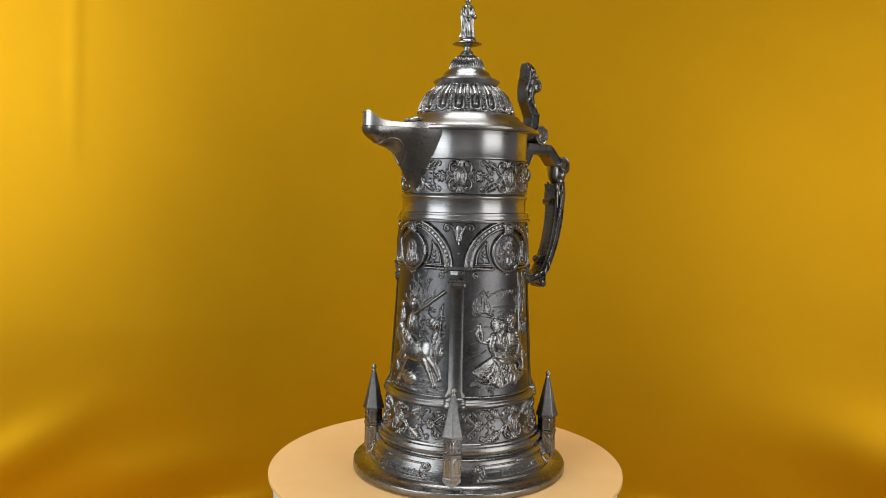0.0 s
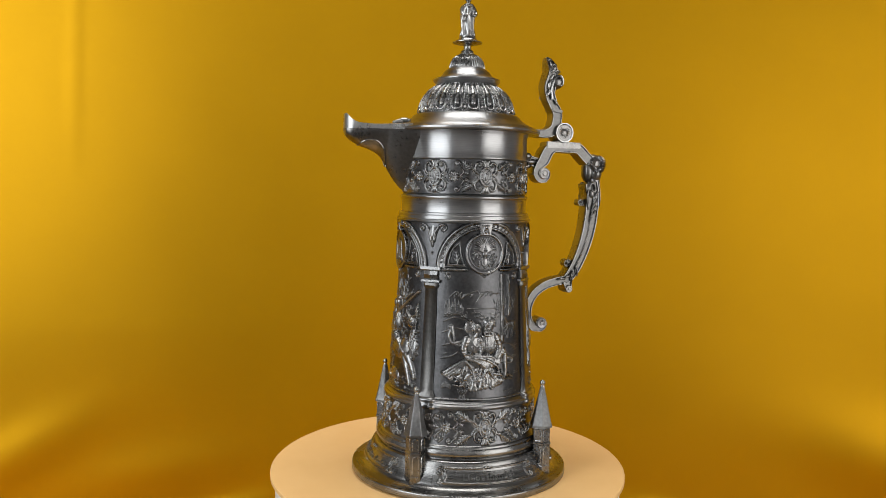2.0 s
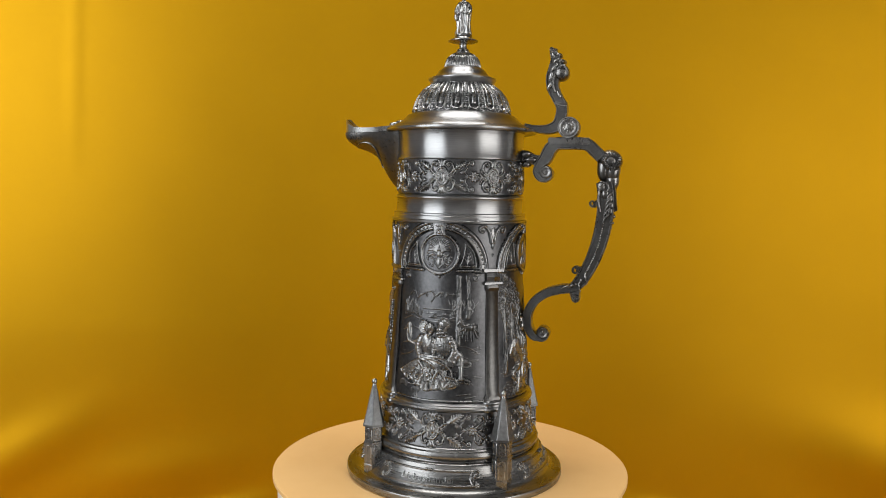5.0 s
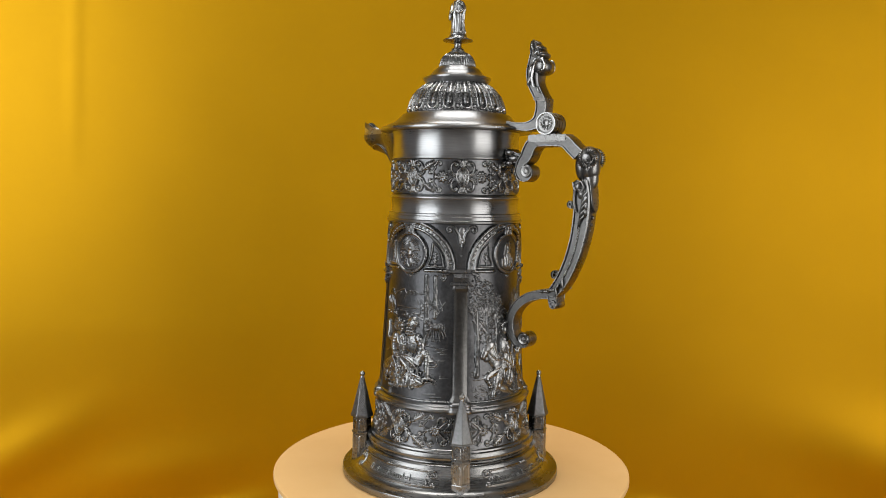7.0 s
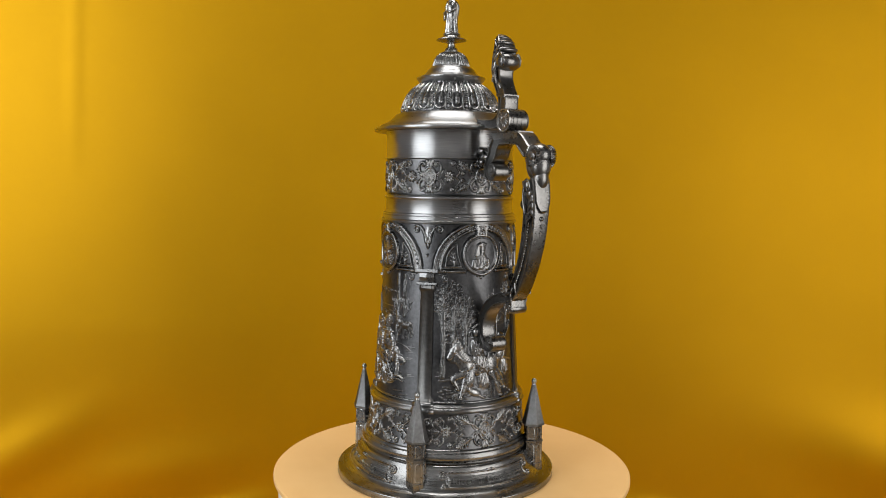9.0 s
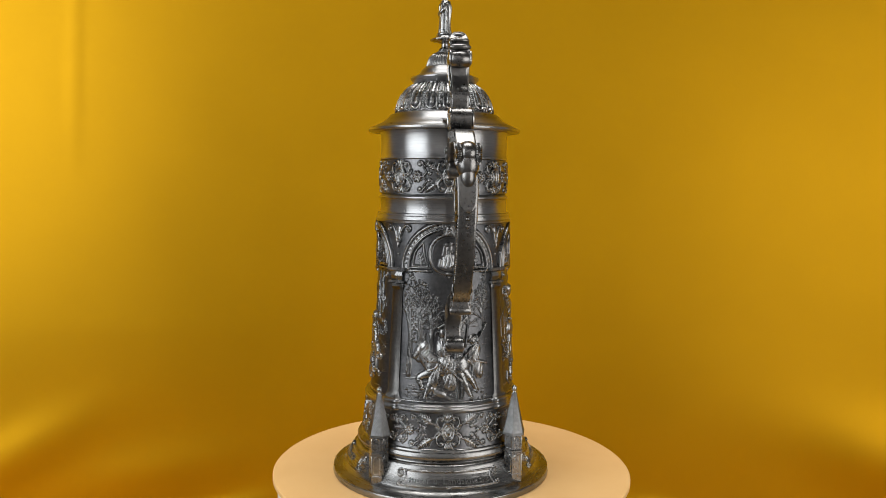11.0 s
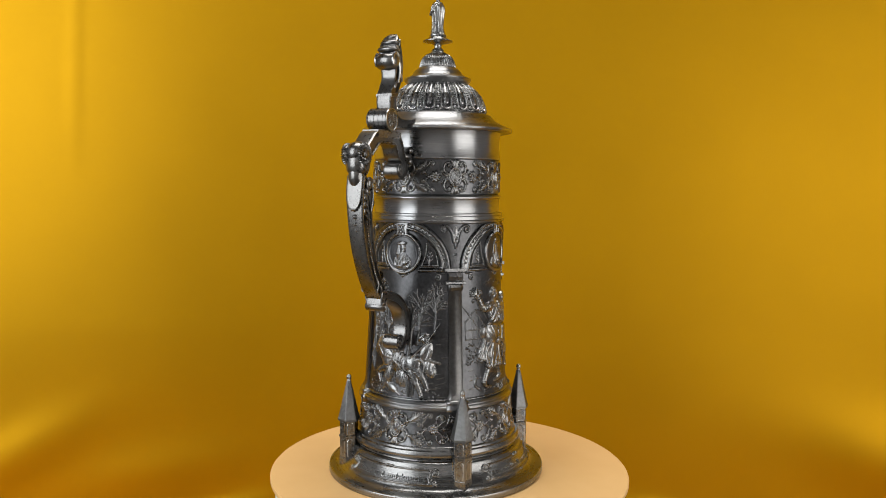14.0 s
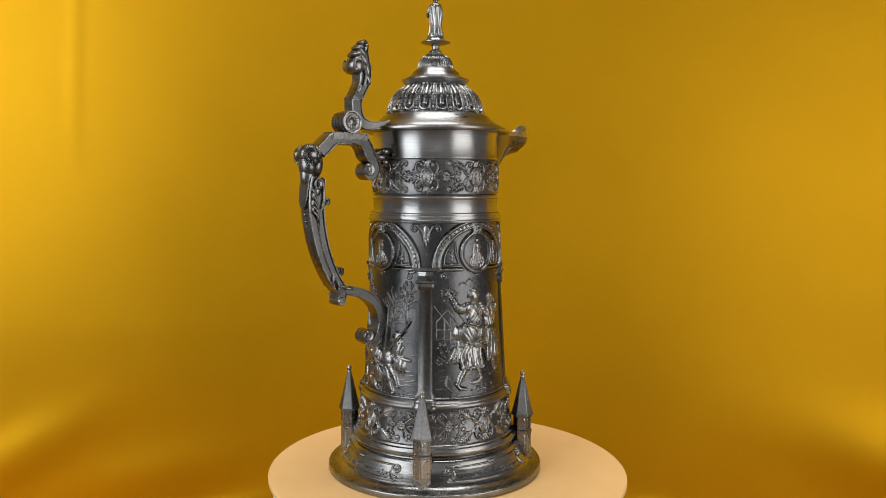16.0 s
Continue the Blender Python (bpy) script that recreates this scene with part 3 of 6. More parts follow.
def panel_frame(s):
    """Arch with dentils, medallion, keystone, cornices and corner leaves."""
    q = np.hypot(s.U, (s.V - SPRING) * 1.04)
    above = s.V > SPRING
    s.plate(above & (q > 0.0312) & (q < 0.0372), 0.0011, 1)
    s.plate(above & (q > 0.0385) & (s.V < 0.2005), 0.0004, 0)
    for r, w, h in ((0.0366, 0.0013, 0.0016), (0.0318, 0.0010, 0.0013)):
        s.ring(0, SPRING, r, r / 1.04, w, h, 1, 0, 180, base=0.0009)
    for k in range(29):
        a = radians(8 + 164 * k / 28)
        s.blob(0.0342 * math.cos(a), SPRING + 0.0342 / 1.04 * math.sin(a), 0.0008, 0.0008, 0.0008, tag=1, base=0.0010)
    for sg in (1, -1):
        leaf, ledge, web = (6, 8, 10) if sg > 0 else (7, 9, 11)
        s.line([(sg * 0.0135, SPRING - 0.0010), (sg * 0.0375, SPRING - 0.0010)], 0.0011, 0.0018, ledge, smooth=0)
        s.line([(sg * 0.0150, SPRING + 0.0012), (sg * 0.0375, SPRING + 0.0012)], 0.0006, 0.0010, ledge, smooth=0)
        s.scroll(sg * 0.0282, SPRING - 0.0062, 0.0026, 90, 1.3, -sg, 0.0006, 0.0011, ledge, lead=(sg * 0.0330, SPRING - 0.0030))
        # pierced corner between arch and medallion
        a, b, c = (sg * 0.0160, 0.1690), (sg * 0.0285, 0.1690), (sg * 0.0200, 0.1860)
        s.line([a, b], 0.0007, 0.0014, web, smooth=0)
        s.line([b, (sg * 0.0262, 0.1790), c], 0.0007, 0.0014, web)
        s.line([a, (sg * 0.0186, 0.1760), c], 0.0007, 0.0014, web)
        s.leaf(sg * 0.0215, 0.1702, 0.0088, 90 - sg * 6, 0.0012, web, 3)
        # corner leaves over the columns
        e = PREF * math.pi / 4
        s.line([(sg * (e - 0.0010), 0.1868), (sg * (e - 0.0024), 0.1925), (sg * (e - 0.0052), 0.1972), (sg * (e - 0.0084), 0.1990)], 0.0015, 0.0019, leaf, end=0.0009)
        s.scroll(sg * (e - 0.0092), 0.1962, 0.0026, 90, 1.3, sg, 0.0008, 0.0018, leaf)
        s.blob(sg * e, 0.1925, 0.0032, 0.0062, 0.0013, tag=leaf, power=0.7)
        s.blob(sg * e, 0.1893, 0.0013, 0.0013, 0.0022, tag=leaf)
        s.blob(sg * e, 0.1842, 0.0011, 0.0026, 0.0019, tag=leaf)
        s.blob(sg * e, 0.1772, 0.0008, 0.0009, 0.0014, tag=leaf)
    s.plate(np.hypot(s.U, s.V - 0.178) < 0.0150, 0.0012, 2)
    for r, w, h in ((0.0146, 0.0012, 0.0014), (0.0126, 0.0004, 0.0005)):
        s.ring(0, 0.178, r, r, w, h, 2, base=0.0010)
    s.tag[np.hypot(s.U, s.V - 0.178) < 0.0132] = 13
    for u, v, r in ((-0.0030, 0.1622, 0.0008), (0.0030, 0.1622, 0.0008), (0, 0.1610, 0.0012), (-0.0015, 0.1628, 0.0007), (0.0015, 0.1628, 0.0007)):
        s.blob(u, v, r, r, 0.0015, tag=2)
    s.plate((s.V > 0.1915) & (s.V < 0.2005) & (abs(s.U) < 0.0040 + (s.V - 0.1915) * 0.16), 0.0024, 3)
    monogram(s, 0, 0.1960, 1.15, 3, 0.0007, 0.0023)
    s.line([(-0.041, 0.0685), (0.041, 0.0685)], 0.0009, 0.0012, 12, smooth=0)


def bust(s, hat, rng):
    """Head and shoulders of a small cast portrait, in low relief."""
    face = 1 if hat != "hair" else 0.15
    b = 0.0011
    s.blob(-0.0004, 0.1698, 0.0082, 0.0050, 0.0007, tag=2, base=b)
    s.blob(0.0000, 0.1748, 0.0050, 0.0042, 0.0008, tag=2, base=b)
    s.line([(-0.0062, 0.1735), (-0.0066, 0.1690), (-0.0015, 0.1682), (0.0042, 0.1712)], 0.0014, 0.0010, 2, base=b)
    s.line([(0.0056, 0.1738), (0.0066, 0.1700), (0.0050, 0.1676)], 0.0013, 0.0009, 2, base=b)
    s.blob(0.0002, 0.1800, 0.0014, 0.0030, 0.0008, tag=2, base=b)
    s.blob(0.0005 * face, 0.1826, 0.0023, 0.0031, 0.0010, tag=2, base=b)
    s.blob(0.0026 * face, 0.1822, 0.0007, 0.0010, 0.0009, tag=2, base=b)
    s.blob(0.0018 * face, 0.1800, 0.0011, 0.0010, 0.0009, tag=2, base=b)
    if hat == "hair":
        for sg in (1, -1):
            for k in range(3):
                s.line([(sg * 0.0008, 0.1862), (sg * (0.0026 + 0.0007 * k), 0.1835), (sg * (0.0032 + 0.0010 * k), 0.1785), (sg * (0.0030 + 0.0012 * k), 0.1735)], 0.0006, 0.0008, 2, base=b)
    else:
        for k in range(5):
            s.line([(-0.0004 * k, 0.1858), (-0.0020 - 0.0004 * k, 0.1838), (-0.0022 - 0.0005 * k, 0.1805), (-0.0018 - 0.0008 * k, 0.1772)], 0.0005, 0.0007, 2, base=b)
    if hat == "cap":
        s.blob(-0.0003, 0.1858, 0.0034, 0.0014, 0.0011, 8, tag=2, base=b)
        s.line([(-0.0036, 0.1850), (0.0005, 0.1846), (0.0036, 0.1858)], 0.0006, 0.0012, 2, base=b)
    elif hat == "hat":
        s.blob(0.0002, 0.1872, 0.0026, 0.0020, 0.0011, tag=2, base=b)
        s.line([(-0.0030, 0.1856), (0.0004, 0.1850), (0.0034, 0.1856)], 0.0007, 0.0012, 2, base=b)
    for u in (-0.0030, -0.0010, 0.0012, 0.0032):
        s.line([(u * 0.5, 0.1778), (u, 0.1740), (u * 1.2, 0.1695)], 0.0004, 0.0004, raised=True)
    s.folds(0, 0.1710, 0.0068, 0.0042, 14, 0.0004, 70, 50, rng, 0.00035)


def crest(s, rng):
    """A winged helmet over a shield, with curling leaves on both sides."""
    b = 0.0011
    s.line([(-0.0026, 0.1745), (-0.0024, 0.1700), (0, 0.1672), (0.0024, 0.1700), (0.0026, 0.1745), (-0.0026, 0.1745)], 0.0005, 0.0008, 2, base=b, smooth=0)
    s.blob(0, 0.1715, 0.0022, 0.0032, 0.0006, tag=2, base=b)
    s.blob(0, 0.1775, 0.0021, 0.0026, 0.0011, tag=2, base=b)
    s.line([(-0.0014, 0.1772), (0.0016, 0.1770)], 0.0003, 0.0004, raised=True, smooth=0)
    s.blob(0, 0.1812, 0.0013, 0.0016, 0.0011, tag=2, base=b)
    for sg in (1, -1):
        for k in range(9):
            a = radians(12 + 10 * k)
            L = 0.0092 if k > 2 else 0.0074
            x0, y0 = sg * 0.0016, 0.1788 + 0.0002 * k
            s.line([(x0, y0), (x0 + sg * L * 0.55 * math.cos(a + 0.25), y0 + L * 0.55 * math.sin(a + 0.25)), (x0 + sg * L * math.cos(a), y0 + L * math.sin(a))], 0.00036, 0.0007, 2, base=b, end=0.0005)
        for k in range(34):
            x, z = rng.uniform(0.0030, 0.0100), rng.uniform(0.1682, 0.1782)
            if math.hypot(x, z - 0.178) < 0.0114:
                s.blob(sg * x, z, 0.0010, 0.0005, 0.0009, rng.uniform(0, 180), 2, base=b)


def hatch(s, rng, n, box, ang=0, spread=14, length=0.006, h=0.00028):
    u0, u1, v0, v1 = box
    for _ in range(n):
        u, v, L, a = rng.uniform(u0, u1), rng.uniform(v0, v1), length * rng.uniform(0.4, 1.2), radians(ang + rng.uniform(-spread, spread))
        s.line([(u, v), (u + L * math.cos(a), v + L * math.sin(a))], 0.00035, h, 5, end=0.0002, smooth=0)


def tree(s, rng, u, v, height, r, leafy, lean=0.0, spread=0.012):
    """A relief tree: trunk, forked limbs, and small leaf knobs where it is in leaf."""
    top = (u + lean, v + height * 0.62)
    s.line([(u, v), (u + lean * 0.3 + 0.0006, v + height * 0.3), top], r, 0.0012, 5, end=r * 0.7)
    for _ in range(14):
        a, L = radians(90 + rng.uniform(-65, 65)), height * rng.uniform(0.18, 0.42)
        f = rng.uniform(0.4, 1.0)
        x, y = u + lean * f, v + height * 0.62 * f
        e = (x + min(L, spread) * math.cos(a), y + L * math.sin(a))
        s.line([(x, y), ((x + e[0]) / 2 + rng.uniform(-0.0008, 0.0008), (y + e[1]) / 2), e], r * 0.5, 0.0009, 5, end=0.0002, smooth=3)
        for _ in range(3):
            b = a + rng.uniform(-0.8, 0.8)
            g = rng.uniform(0.4, 0.9)
            p = (x + (e[0] - x) * g, y + (e[1] - y) * g)
            s.line([p, (p[0] + 0.004 * math.cos(b), p[1] + 0.004 * math.sin(b))], 0.0004, 0.0007, 5, end=0.0002, smooth=0)
    for _ in range(leafy):
        a, d = rng.uniform(0, 6.28), math.sqrt(rng.uniform(0, 1))
        s.blob(top[0] + spread * 0.75 * d * math.cos(a), v + height * 0.74 + height * 0.24 * d * math.sin(a), 0.0008, 0.0007, 0.0010, rng.uniform(0, 180), 5)


def horse(s, rng, u, v, k, h, tag=4, stride=1):
    """A horse as swelling forms, facing -u; (u, v) is its middle, k its size."""
    s.blob(u, v, 0.0138 * k, 0.0074 * k, h, -4, tag, power=0.62)
    s.blob(u + 0.0098 * k, v + 0.0004 * k, 0.0066 * k, 0.0074 * k, h * 1.12, 0, tag, power=0.62)
    s.blob(u - 0.0100 * k, v + 0.0006 * k, 0.0058 * k, 0.0070 * k, h * 1.05, 0, tag, power=0.62)
    s.line([(u - 0.0098 * k, v + 0.0020 * k), (u - 0.0150 * k, v + 0.0080 * k), (u - 0.0165 * k, v + 0.0135 * k)], 0.0064 * k, h, tag, end=0.0044 * k)
    s.line([(u - 0.0158 * k, v + 0.0142 * k), (u - 0.0195 * k, v + 0.0108 * k), (u - 0.0222 * k, v + 0.0066 * k)], 0.0038 * k, h * 1.05, tag, end=0.0023 * k)
    s.line([(u - 0.0150 * k, v + 0.0150 * k), (u - 0.0148 * k, v + 0.0182 * k)], 0.0008 * k, h, tag, end=0.0003 * k, smooth=0)
    for a, b, c in (((-0.0105, -0.004), (-0.0190, -0.0085), (-0.0165, -0.0150)), ((-0.0090, -0.005), (-0.0115, -0.0130), (-0.0145, -0.0215)),
                    ((0.0095, -0.005), (0.0128, -0.0120), (0.0170, -0.0220)), ((0.0120, -0.003), (0.0175, -0.0100), (0.0210, -0.0170))):
        s.line([(u + a[0] * k, v + a[1] * k), (u + b[0] * k, v + b[1] * k), (u + c[0] * k, v + c[1] * k)], 0.0033 * k, h * 0.9, tag, end=0.0013 * k)
        s.blob(u + c[0] * k, v + (c[1] - 0.0008) * k, 0.0018 * k, 0.0012 * k, h * 0.8, 0, tag)
    s.line([(u + 0.0150 * k, v + 0.004 * k), (u + 0.0185 * k, v), (u + 0.0180 * k, v - 0.0085 * k)], 0.0013 * k, h * 0.8, tag, end=0.0004 * k)
    s.line([(u - 0.0175 * k, v + 0.0090 * k), (u - 0.0120 * k, v + 0.0040 * k), (u - 0.003 * k, v + 0.0040 * k)], 0.0005, 0.0006, raised=True)
    s.line([(u + 0.0045 * k, v + 0.0060 * k), (u + 0.0055 * k, v), (u + 0.0040 * k, v - 0.0060 * k)], 0.0005, 0.0006, raised=True)
    for i in range(7):
        f = i / 6
        x, y = u + (-0.0082 - 0.0062 * f) * k, v + (0.0062 + 0.0092 * f) * k
        s.line([(x, y), (x - 0.0026 * k, y - 0.0030 * k)], 0.0005 * k, 0.0003, raised=True, end=0.0003 * k, smooth=0)
    s.line([(u - 0.0205 * k, v + 0.0112 * k), (u - 0.0170 * k, v + 0.0098 * k)], 0.0004 * k, 0.0005, raised=True, smooth=0)
    s.line([(u - 0.0178 * k, v + 0.0142 * k), (u - 0.0188 * k, v + 0.0098 * k)], 0.0004 * k, 0.0005, raised=True, smooth=0)
    s.blob(u - 0.0172 * k, v + 0.0128 * k, 0.0007 * k, 0.0006 * k, h * 1.25, 0, tag)
    s.line([(u - 0.0130 * k, v - 0.0030 * k), (u - 0.0080 * k, v - 0.0010 * k), (u - 0.0050 * k, v + 0.0030 * k)], 0.0006 * k, 0.0005, raised=True)


def draped(s, rng, forms, h, tag=4):
    """Clothed forms as overlapping swellings with folds: (u, v, ru, rv, rot, height, folds, fold angle)."""
    for u, v, ru, rv, rot, k, n, ang in forms:
        s.blob(u, v, ru, rv, h * k, rot, tag, power=0.62)
    for u, v, ru, rv, rot, k, n, ang in forms:
        s.folds(u, v, ru, rv, int(n * 1.3), 0.0006, ang, 24, rng, 0.0005)


def scene_couple(s, rng):
    q = 0.00015

    def to(*p):
        return [(x * q, 0.1745 - y * q) for x, y in p]

    def dot(x, y, rx, ry, h, rot=0, tag=4, power=0.62, base=0.0):
        s.blob(x * q, 0.1745 - y * q, rx * q, ry * q, h, rot, tag, base, power)

    # hills, lake, far mountains
    for pts in (((-205, 318), (-150, 298), (-85, 313)), ((-210, 375), (-150, 352), (-95, 358)), ((80, 430), (150, 438), (200, 465)), ((-205, 440), (-150, 425), (-118, 432)),
                ((-215, 505), (-160, 490), (-130, 470)), ((60, 300), (85, 292)), ((95, 480), (150, 492)), ((105, 675), (165, 670)), ((140, 690), (190, 684))):
        s.line(to(*pts), 0.0003, 0.0005, 5)
    s.line(to((-85, 253), (70, 253)), 0.0003, 0.0004, 5, smooth=0)
    s.line(to((-175, 195), (-150, 170), (-135, 172), (-118, 205), (-95, 185), (-60, 170), (-35, 163), (-22, 185), (0, 170), (40, 168), (55, 178), (85, 178)), 0.0003, 0.0005, 5, smooth=0)
    s.line(to((-38, 218), (-20, 190), (5, 172)), 0.00034, 0.0005, 5, smooth=0)
    for k in range(26):
        x, y = rng.uniform(-170, 80), rng.uniform(172, 186)
        s.line(to((x, y), (x - rng.uniform(4, 12), y + rng.uniform(8, 18))), 0.0003, 0.0005, 5, end=0.0001, smooth=0)
    s.line(to((-35, 294), (-18, 278), (-5, 292), (-35, 294)), 0.0003, 0.0006, 5, smooth=0)
    hatch(s, rng, 34, (-0.031, 0.030, 0.080, 0.108), 6, 12, 0.005, 0.00022)
    hatch(s, rng, 22, (-0.012, 0.011, 0.126, 0.134), 0, 4, 0.006, 0.0002)
    # castle on the shore, with bushes
    for x, w, top in ((-195, 8, 238), (-180, 6, 228), (-163, 9, 245), (-150, 5, 226), (-132, 7, 232), (-118, 10, 248)):
        a, b = to((x, 285), (x, top))
        s.plate((abs(s.U - a[0]) < w * q) & (s.V > a[1]) & (s.V < b[1]), 0.0007, 5)
        s.line([b, (b[0], b[1] + 22 * q)], w * q * 0.9, 0.0010, 5, end=0.0001, smooth=0)
    for _ in range(44):
        dot(rng.uniform(-205, -88), rng.uniform(268, 298), 5, 4, 0.0009, rng.uniform(0, 180), 5)
    # two tall trunks, brushwood, grazing horse
    for x, r, low in ((103, 13, 420), (150, 10, 290)):
        s.line(to((x, low), (x + 3, 250), (x - 2, 90)), r * q, 0.0008, 5)
        for k in range(16):
            y = rng.uniform(100, low - 40)
            d = rng.uniform(-0.7, 0.7) * r
            s.line(to((x + d, y), (x + d * 1.05, y + rng.uniform(16, 44))), 0.0003, 0.0004, raised=True, smooth=0)
    for _ in range(34):
        x, y, a = rng.choice((75, 128, 175)) + rng.uniform(-16, 16), rng.uniform(225, 290), radians(rng.uniform(40, 140))
        s.line(to((x, y), (x + 26 * math.cos(a), y - 26 * math.sin(a))), 0.0003, 0.0006, 5, end=0.0001, smooth=0)
    horse(s, rng, 158 * q, 0.1745 - 338 * q, 0.36, 0.0014, 5)
    for x in (140, 150, 168, 180):
        s.line(to((x, 345), (x - 3, 378), (x, 408)), 4 * q, 0.0011, 5, end=2 * q)
    # staff with a folded cloth, pouch
    s.line(to((-163, 352), (-176, 392), (-160, 425), (-128, 424), (-105, 412)), 9 * q, 0.0016, 4, end=5 * q)
    s.line(to((-166, 345), (-158, 372), (-150, 398)), 13 * q, 0.0020, 4, end=5 * q)
    s.line(to((-150, 398), (-148, 428), (-112, 440), (-102, 460)), 6 * q, 0.0017, 4, end=4 * q)
    for k in range(4):
        s.line(to((-172 + 7 * k, 362 + 6 * k), (-168 + 6 * k, 402 + 4 * k)), 0.0004, 0.0004, raised=True, smooth=0)
    # man: doublet with upright pleats, gathered sleeves, crossed leg
    dot(30, 425, 46, 62, 0.0024)
    for k in range(8):
        x = -2 + 9 * k
        s.line(to((x * 0.8 + 6, 386), (x, 430), (x * 0.95 + 2, 482)), 3.6 * q, 0.00022, raised=True)
    s.ring(22 * q, 0.1745 - 378 * q, 24 * q, 9 * q, 0.0007, 0.0008, 4, base=0.0024)
    s.sleeve(to((66, 398), (86, 440), (76, 482), (54, 508)), 20 * q, 10 * q, 0.0030, rng)
    s.head(26 * q, 0.1745 - 336 * q, 1.5, 0.0034, -1, True)
    dot(33, 312, 19, 9, 0.0034)
    s.plate((abs(s.U - 68 * q) < 17 * q) & (abs(s.V - (0.1745 - 518 * q) + 0.35 * (s.U - 68 * q)) < 13 * q), 0.0030, 4)
    s.sleeve(to((72, 520), (100, 470), (118, 486), (118, 540)), 19 * q, 13 * q, 0.0024, rng, rings=8)
    s.line(to((118, 540), (120, 580), (112, 598)), 12 * q, 0.0022, 4, end=8 * q)
    s.line(to((106, 598), (135, 596), (164, 606)), 9 * q, 0.0023, 4, end=5 * q)
    s.line(to((95, 616), (130, 612), (160, 620)), 6 * q, 0.0016, 4, end=4 * q)
    s.ring(145 * q, 0.1745 - 522 * q, 23 * q, 13 * q, 0.0007, 0.0018, 4)
    s.line(to((118, 500), (150, 508)), 7 * q, 0.0016, 4, smooth=0)
    # woman: bodice, gathered sleeves, wide skirt spread over the ground
    dot(-52, 430, 36, 56, 0.0028, 6)
    s.line(to((-70, 392), (-44, 440), (-26, 392)), 0.0005, 0.0005, raised=True)
    for k in range(4):
        s.line(to((-62 + 9 * k, 440), (-64 + 10 * k, 470)), 0.0005, 0.0004, raised=True, smooth=0)
    dot(0, 525, 72, 44, 0.0026, -8)
    dot(-95, 568, 90, 30, 0.0016, 12)
    dot(18, 610, 92, 40, 0.0018, -6)
    s.fan(*to((-82, 500), (-92, 530)), *to((-205, 575), (-150, 610)), 4, 10 * q, 0.0010, rng, 0.0010, sway=-0.0004)
    s.fan(*to((-95, 520), (-40, 560)), *to((-140, 600), (-60, 655)), 4, 12 * q, 0.0011, rng, 0.0012)
    s.fan(*to((-40, 555), (55, 560)), *to((-55, 660), (100, 618)), 6, 11 * q, 0.0012, rng, 0.0013, sway=0.0005)
    for _ in range(16):
        x, y, a = rng.uniform(-130, 85), rng.uniform(560, 640), rng.uniform(-0.9, 0.9)
        c, d = 20 * math.cos(a), 20 * math.sin(a)
        s.line(to((x - c, y - d), (x + rng.uniform(-8, 8), y + rng.uniform(-10, 10)), (x + c, y + d), (x + c * 0.6 + 8, y + d + 12)), 4.5 * q, 0.0009, 4, end=2.5 * q, base=0.0017)
    for pts in (((-85, 500), (-30, 520), (20, 560), (45, 600)), ((-70, 495), (0, 505), (62, 540), (80, 580)), ((-40, 490), (30, 492), (75, 520)), ((-90, 515), (-60, 555), (-52, 610), (-60, 650)),
                ((10, 560), (-10, 600), (-20, 645)), ((50, 580), (88, 590), (104, 610))):
        s.line(to(*pts), 7.5 * q, 0.0008, 4, end=4 * q, base=0.0024)
    for x, y in ((-190, 582), (-165, 600), (-140, 612), (-60, 655), (-30, 648), (5, 640), (40, 650), (72, 628), (100, 615)):
        s.line(to((x - 11, y - 7), (x, y + 6), (x + 12, y - 4)), 5 * q, 0.0024, 4)
    s.sleeve(to((-86, 405), (-100, 452), (-82, 492), (-36, 502)), 20 * q, 10 * q, 0.0033, rng, rings=7)
    s.sleeve(to((-20, 405), (-12, 440), (-18, 478)), 13 * q, 9 * q, 0.0030, rng)
    dot(-22, 500, 14, 8, 0.0036)
    s.line(to((-95, 480), (-50, 484), (-15, 482)), 5 * q, 0.0032, 4)
    dot(-73, 343, 27, 34, 0.0018, 10, power=0.25)
    for r in (0.92, 0.66, 0.4):
        s.ring(-73 * q, 0.1745 - 343 * q, 27 * q * r, 34 * q * r, 0.0003, 0.0002, 4, base=0.0017)
    s.line(to((-36, 375), (-44, 392)), 9 * q, 0.0028, 4, smooth=0)
    s.head(-34 * q, 0.1745 - 352 * q, 1.15, 0.0034, 1)
    s.line(to((-52, 358), (-46, 336), (-24, 334)), 5 * q, 0.0036, 4)
    # plant, mark and date strokes in the foreground
    for k in range(13):
        a = radians(-20 + 18 * k)
        x, y = -183 + 22 * math.cos(a), 645 - 20 * math.sin(a)
        s.line(to((-183, 645), (x, y)), 0.0004, 0.0010, 5, end=0.0007, smooth=0)
    monogram(s, -105 * q, 0.1745 - 690 * q, 1.0, 5, 0.0010)
    for k in range(6):
        s.line(to((-125 + 8 * k, 658), (-125 + 8 * k, 668)), 0.0003, 0.0006, 5, smooth=0)


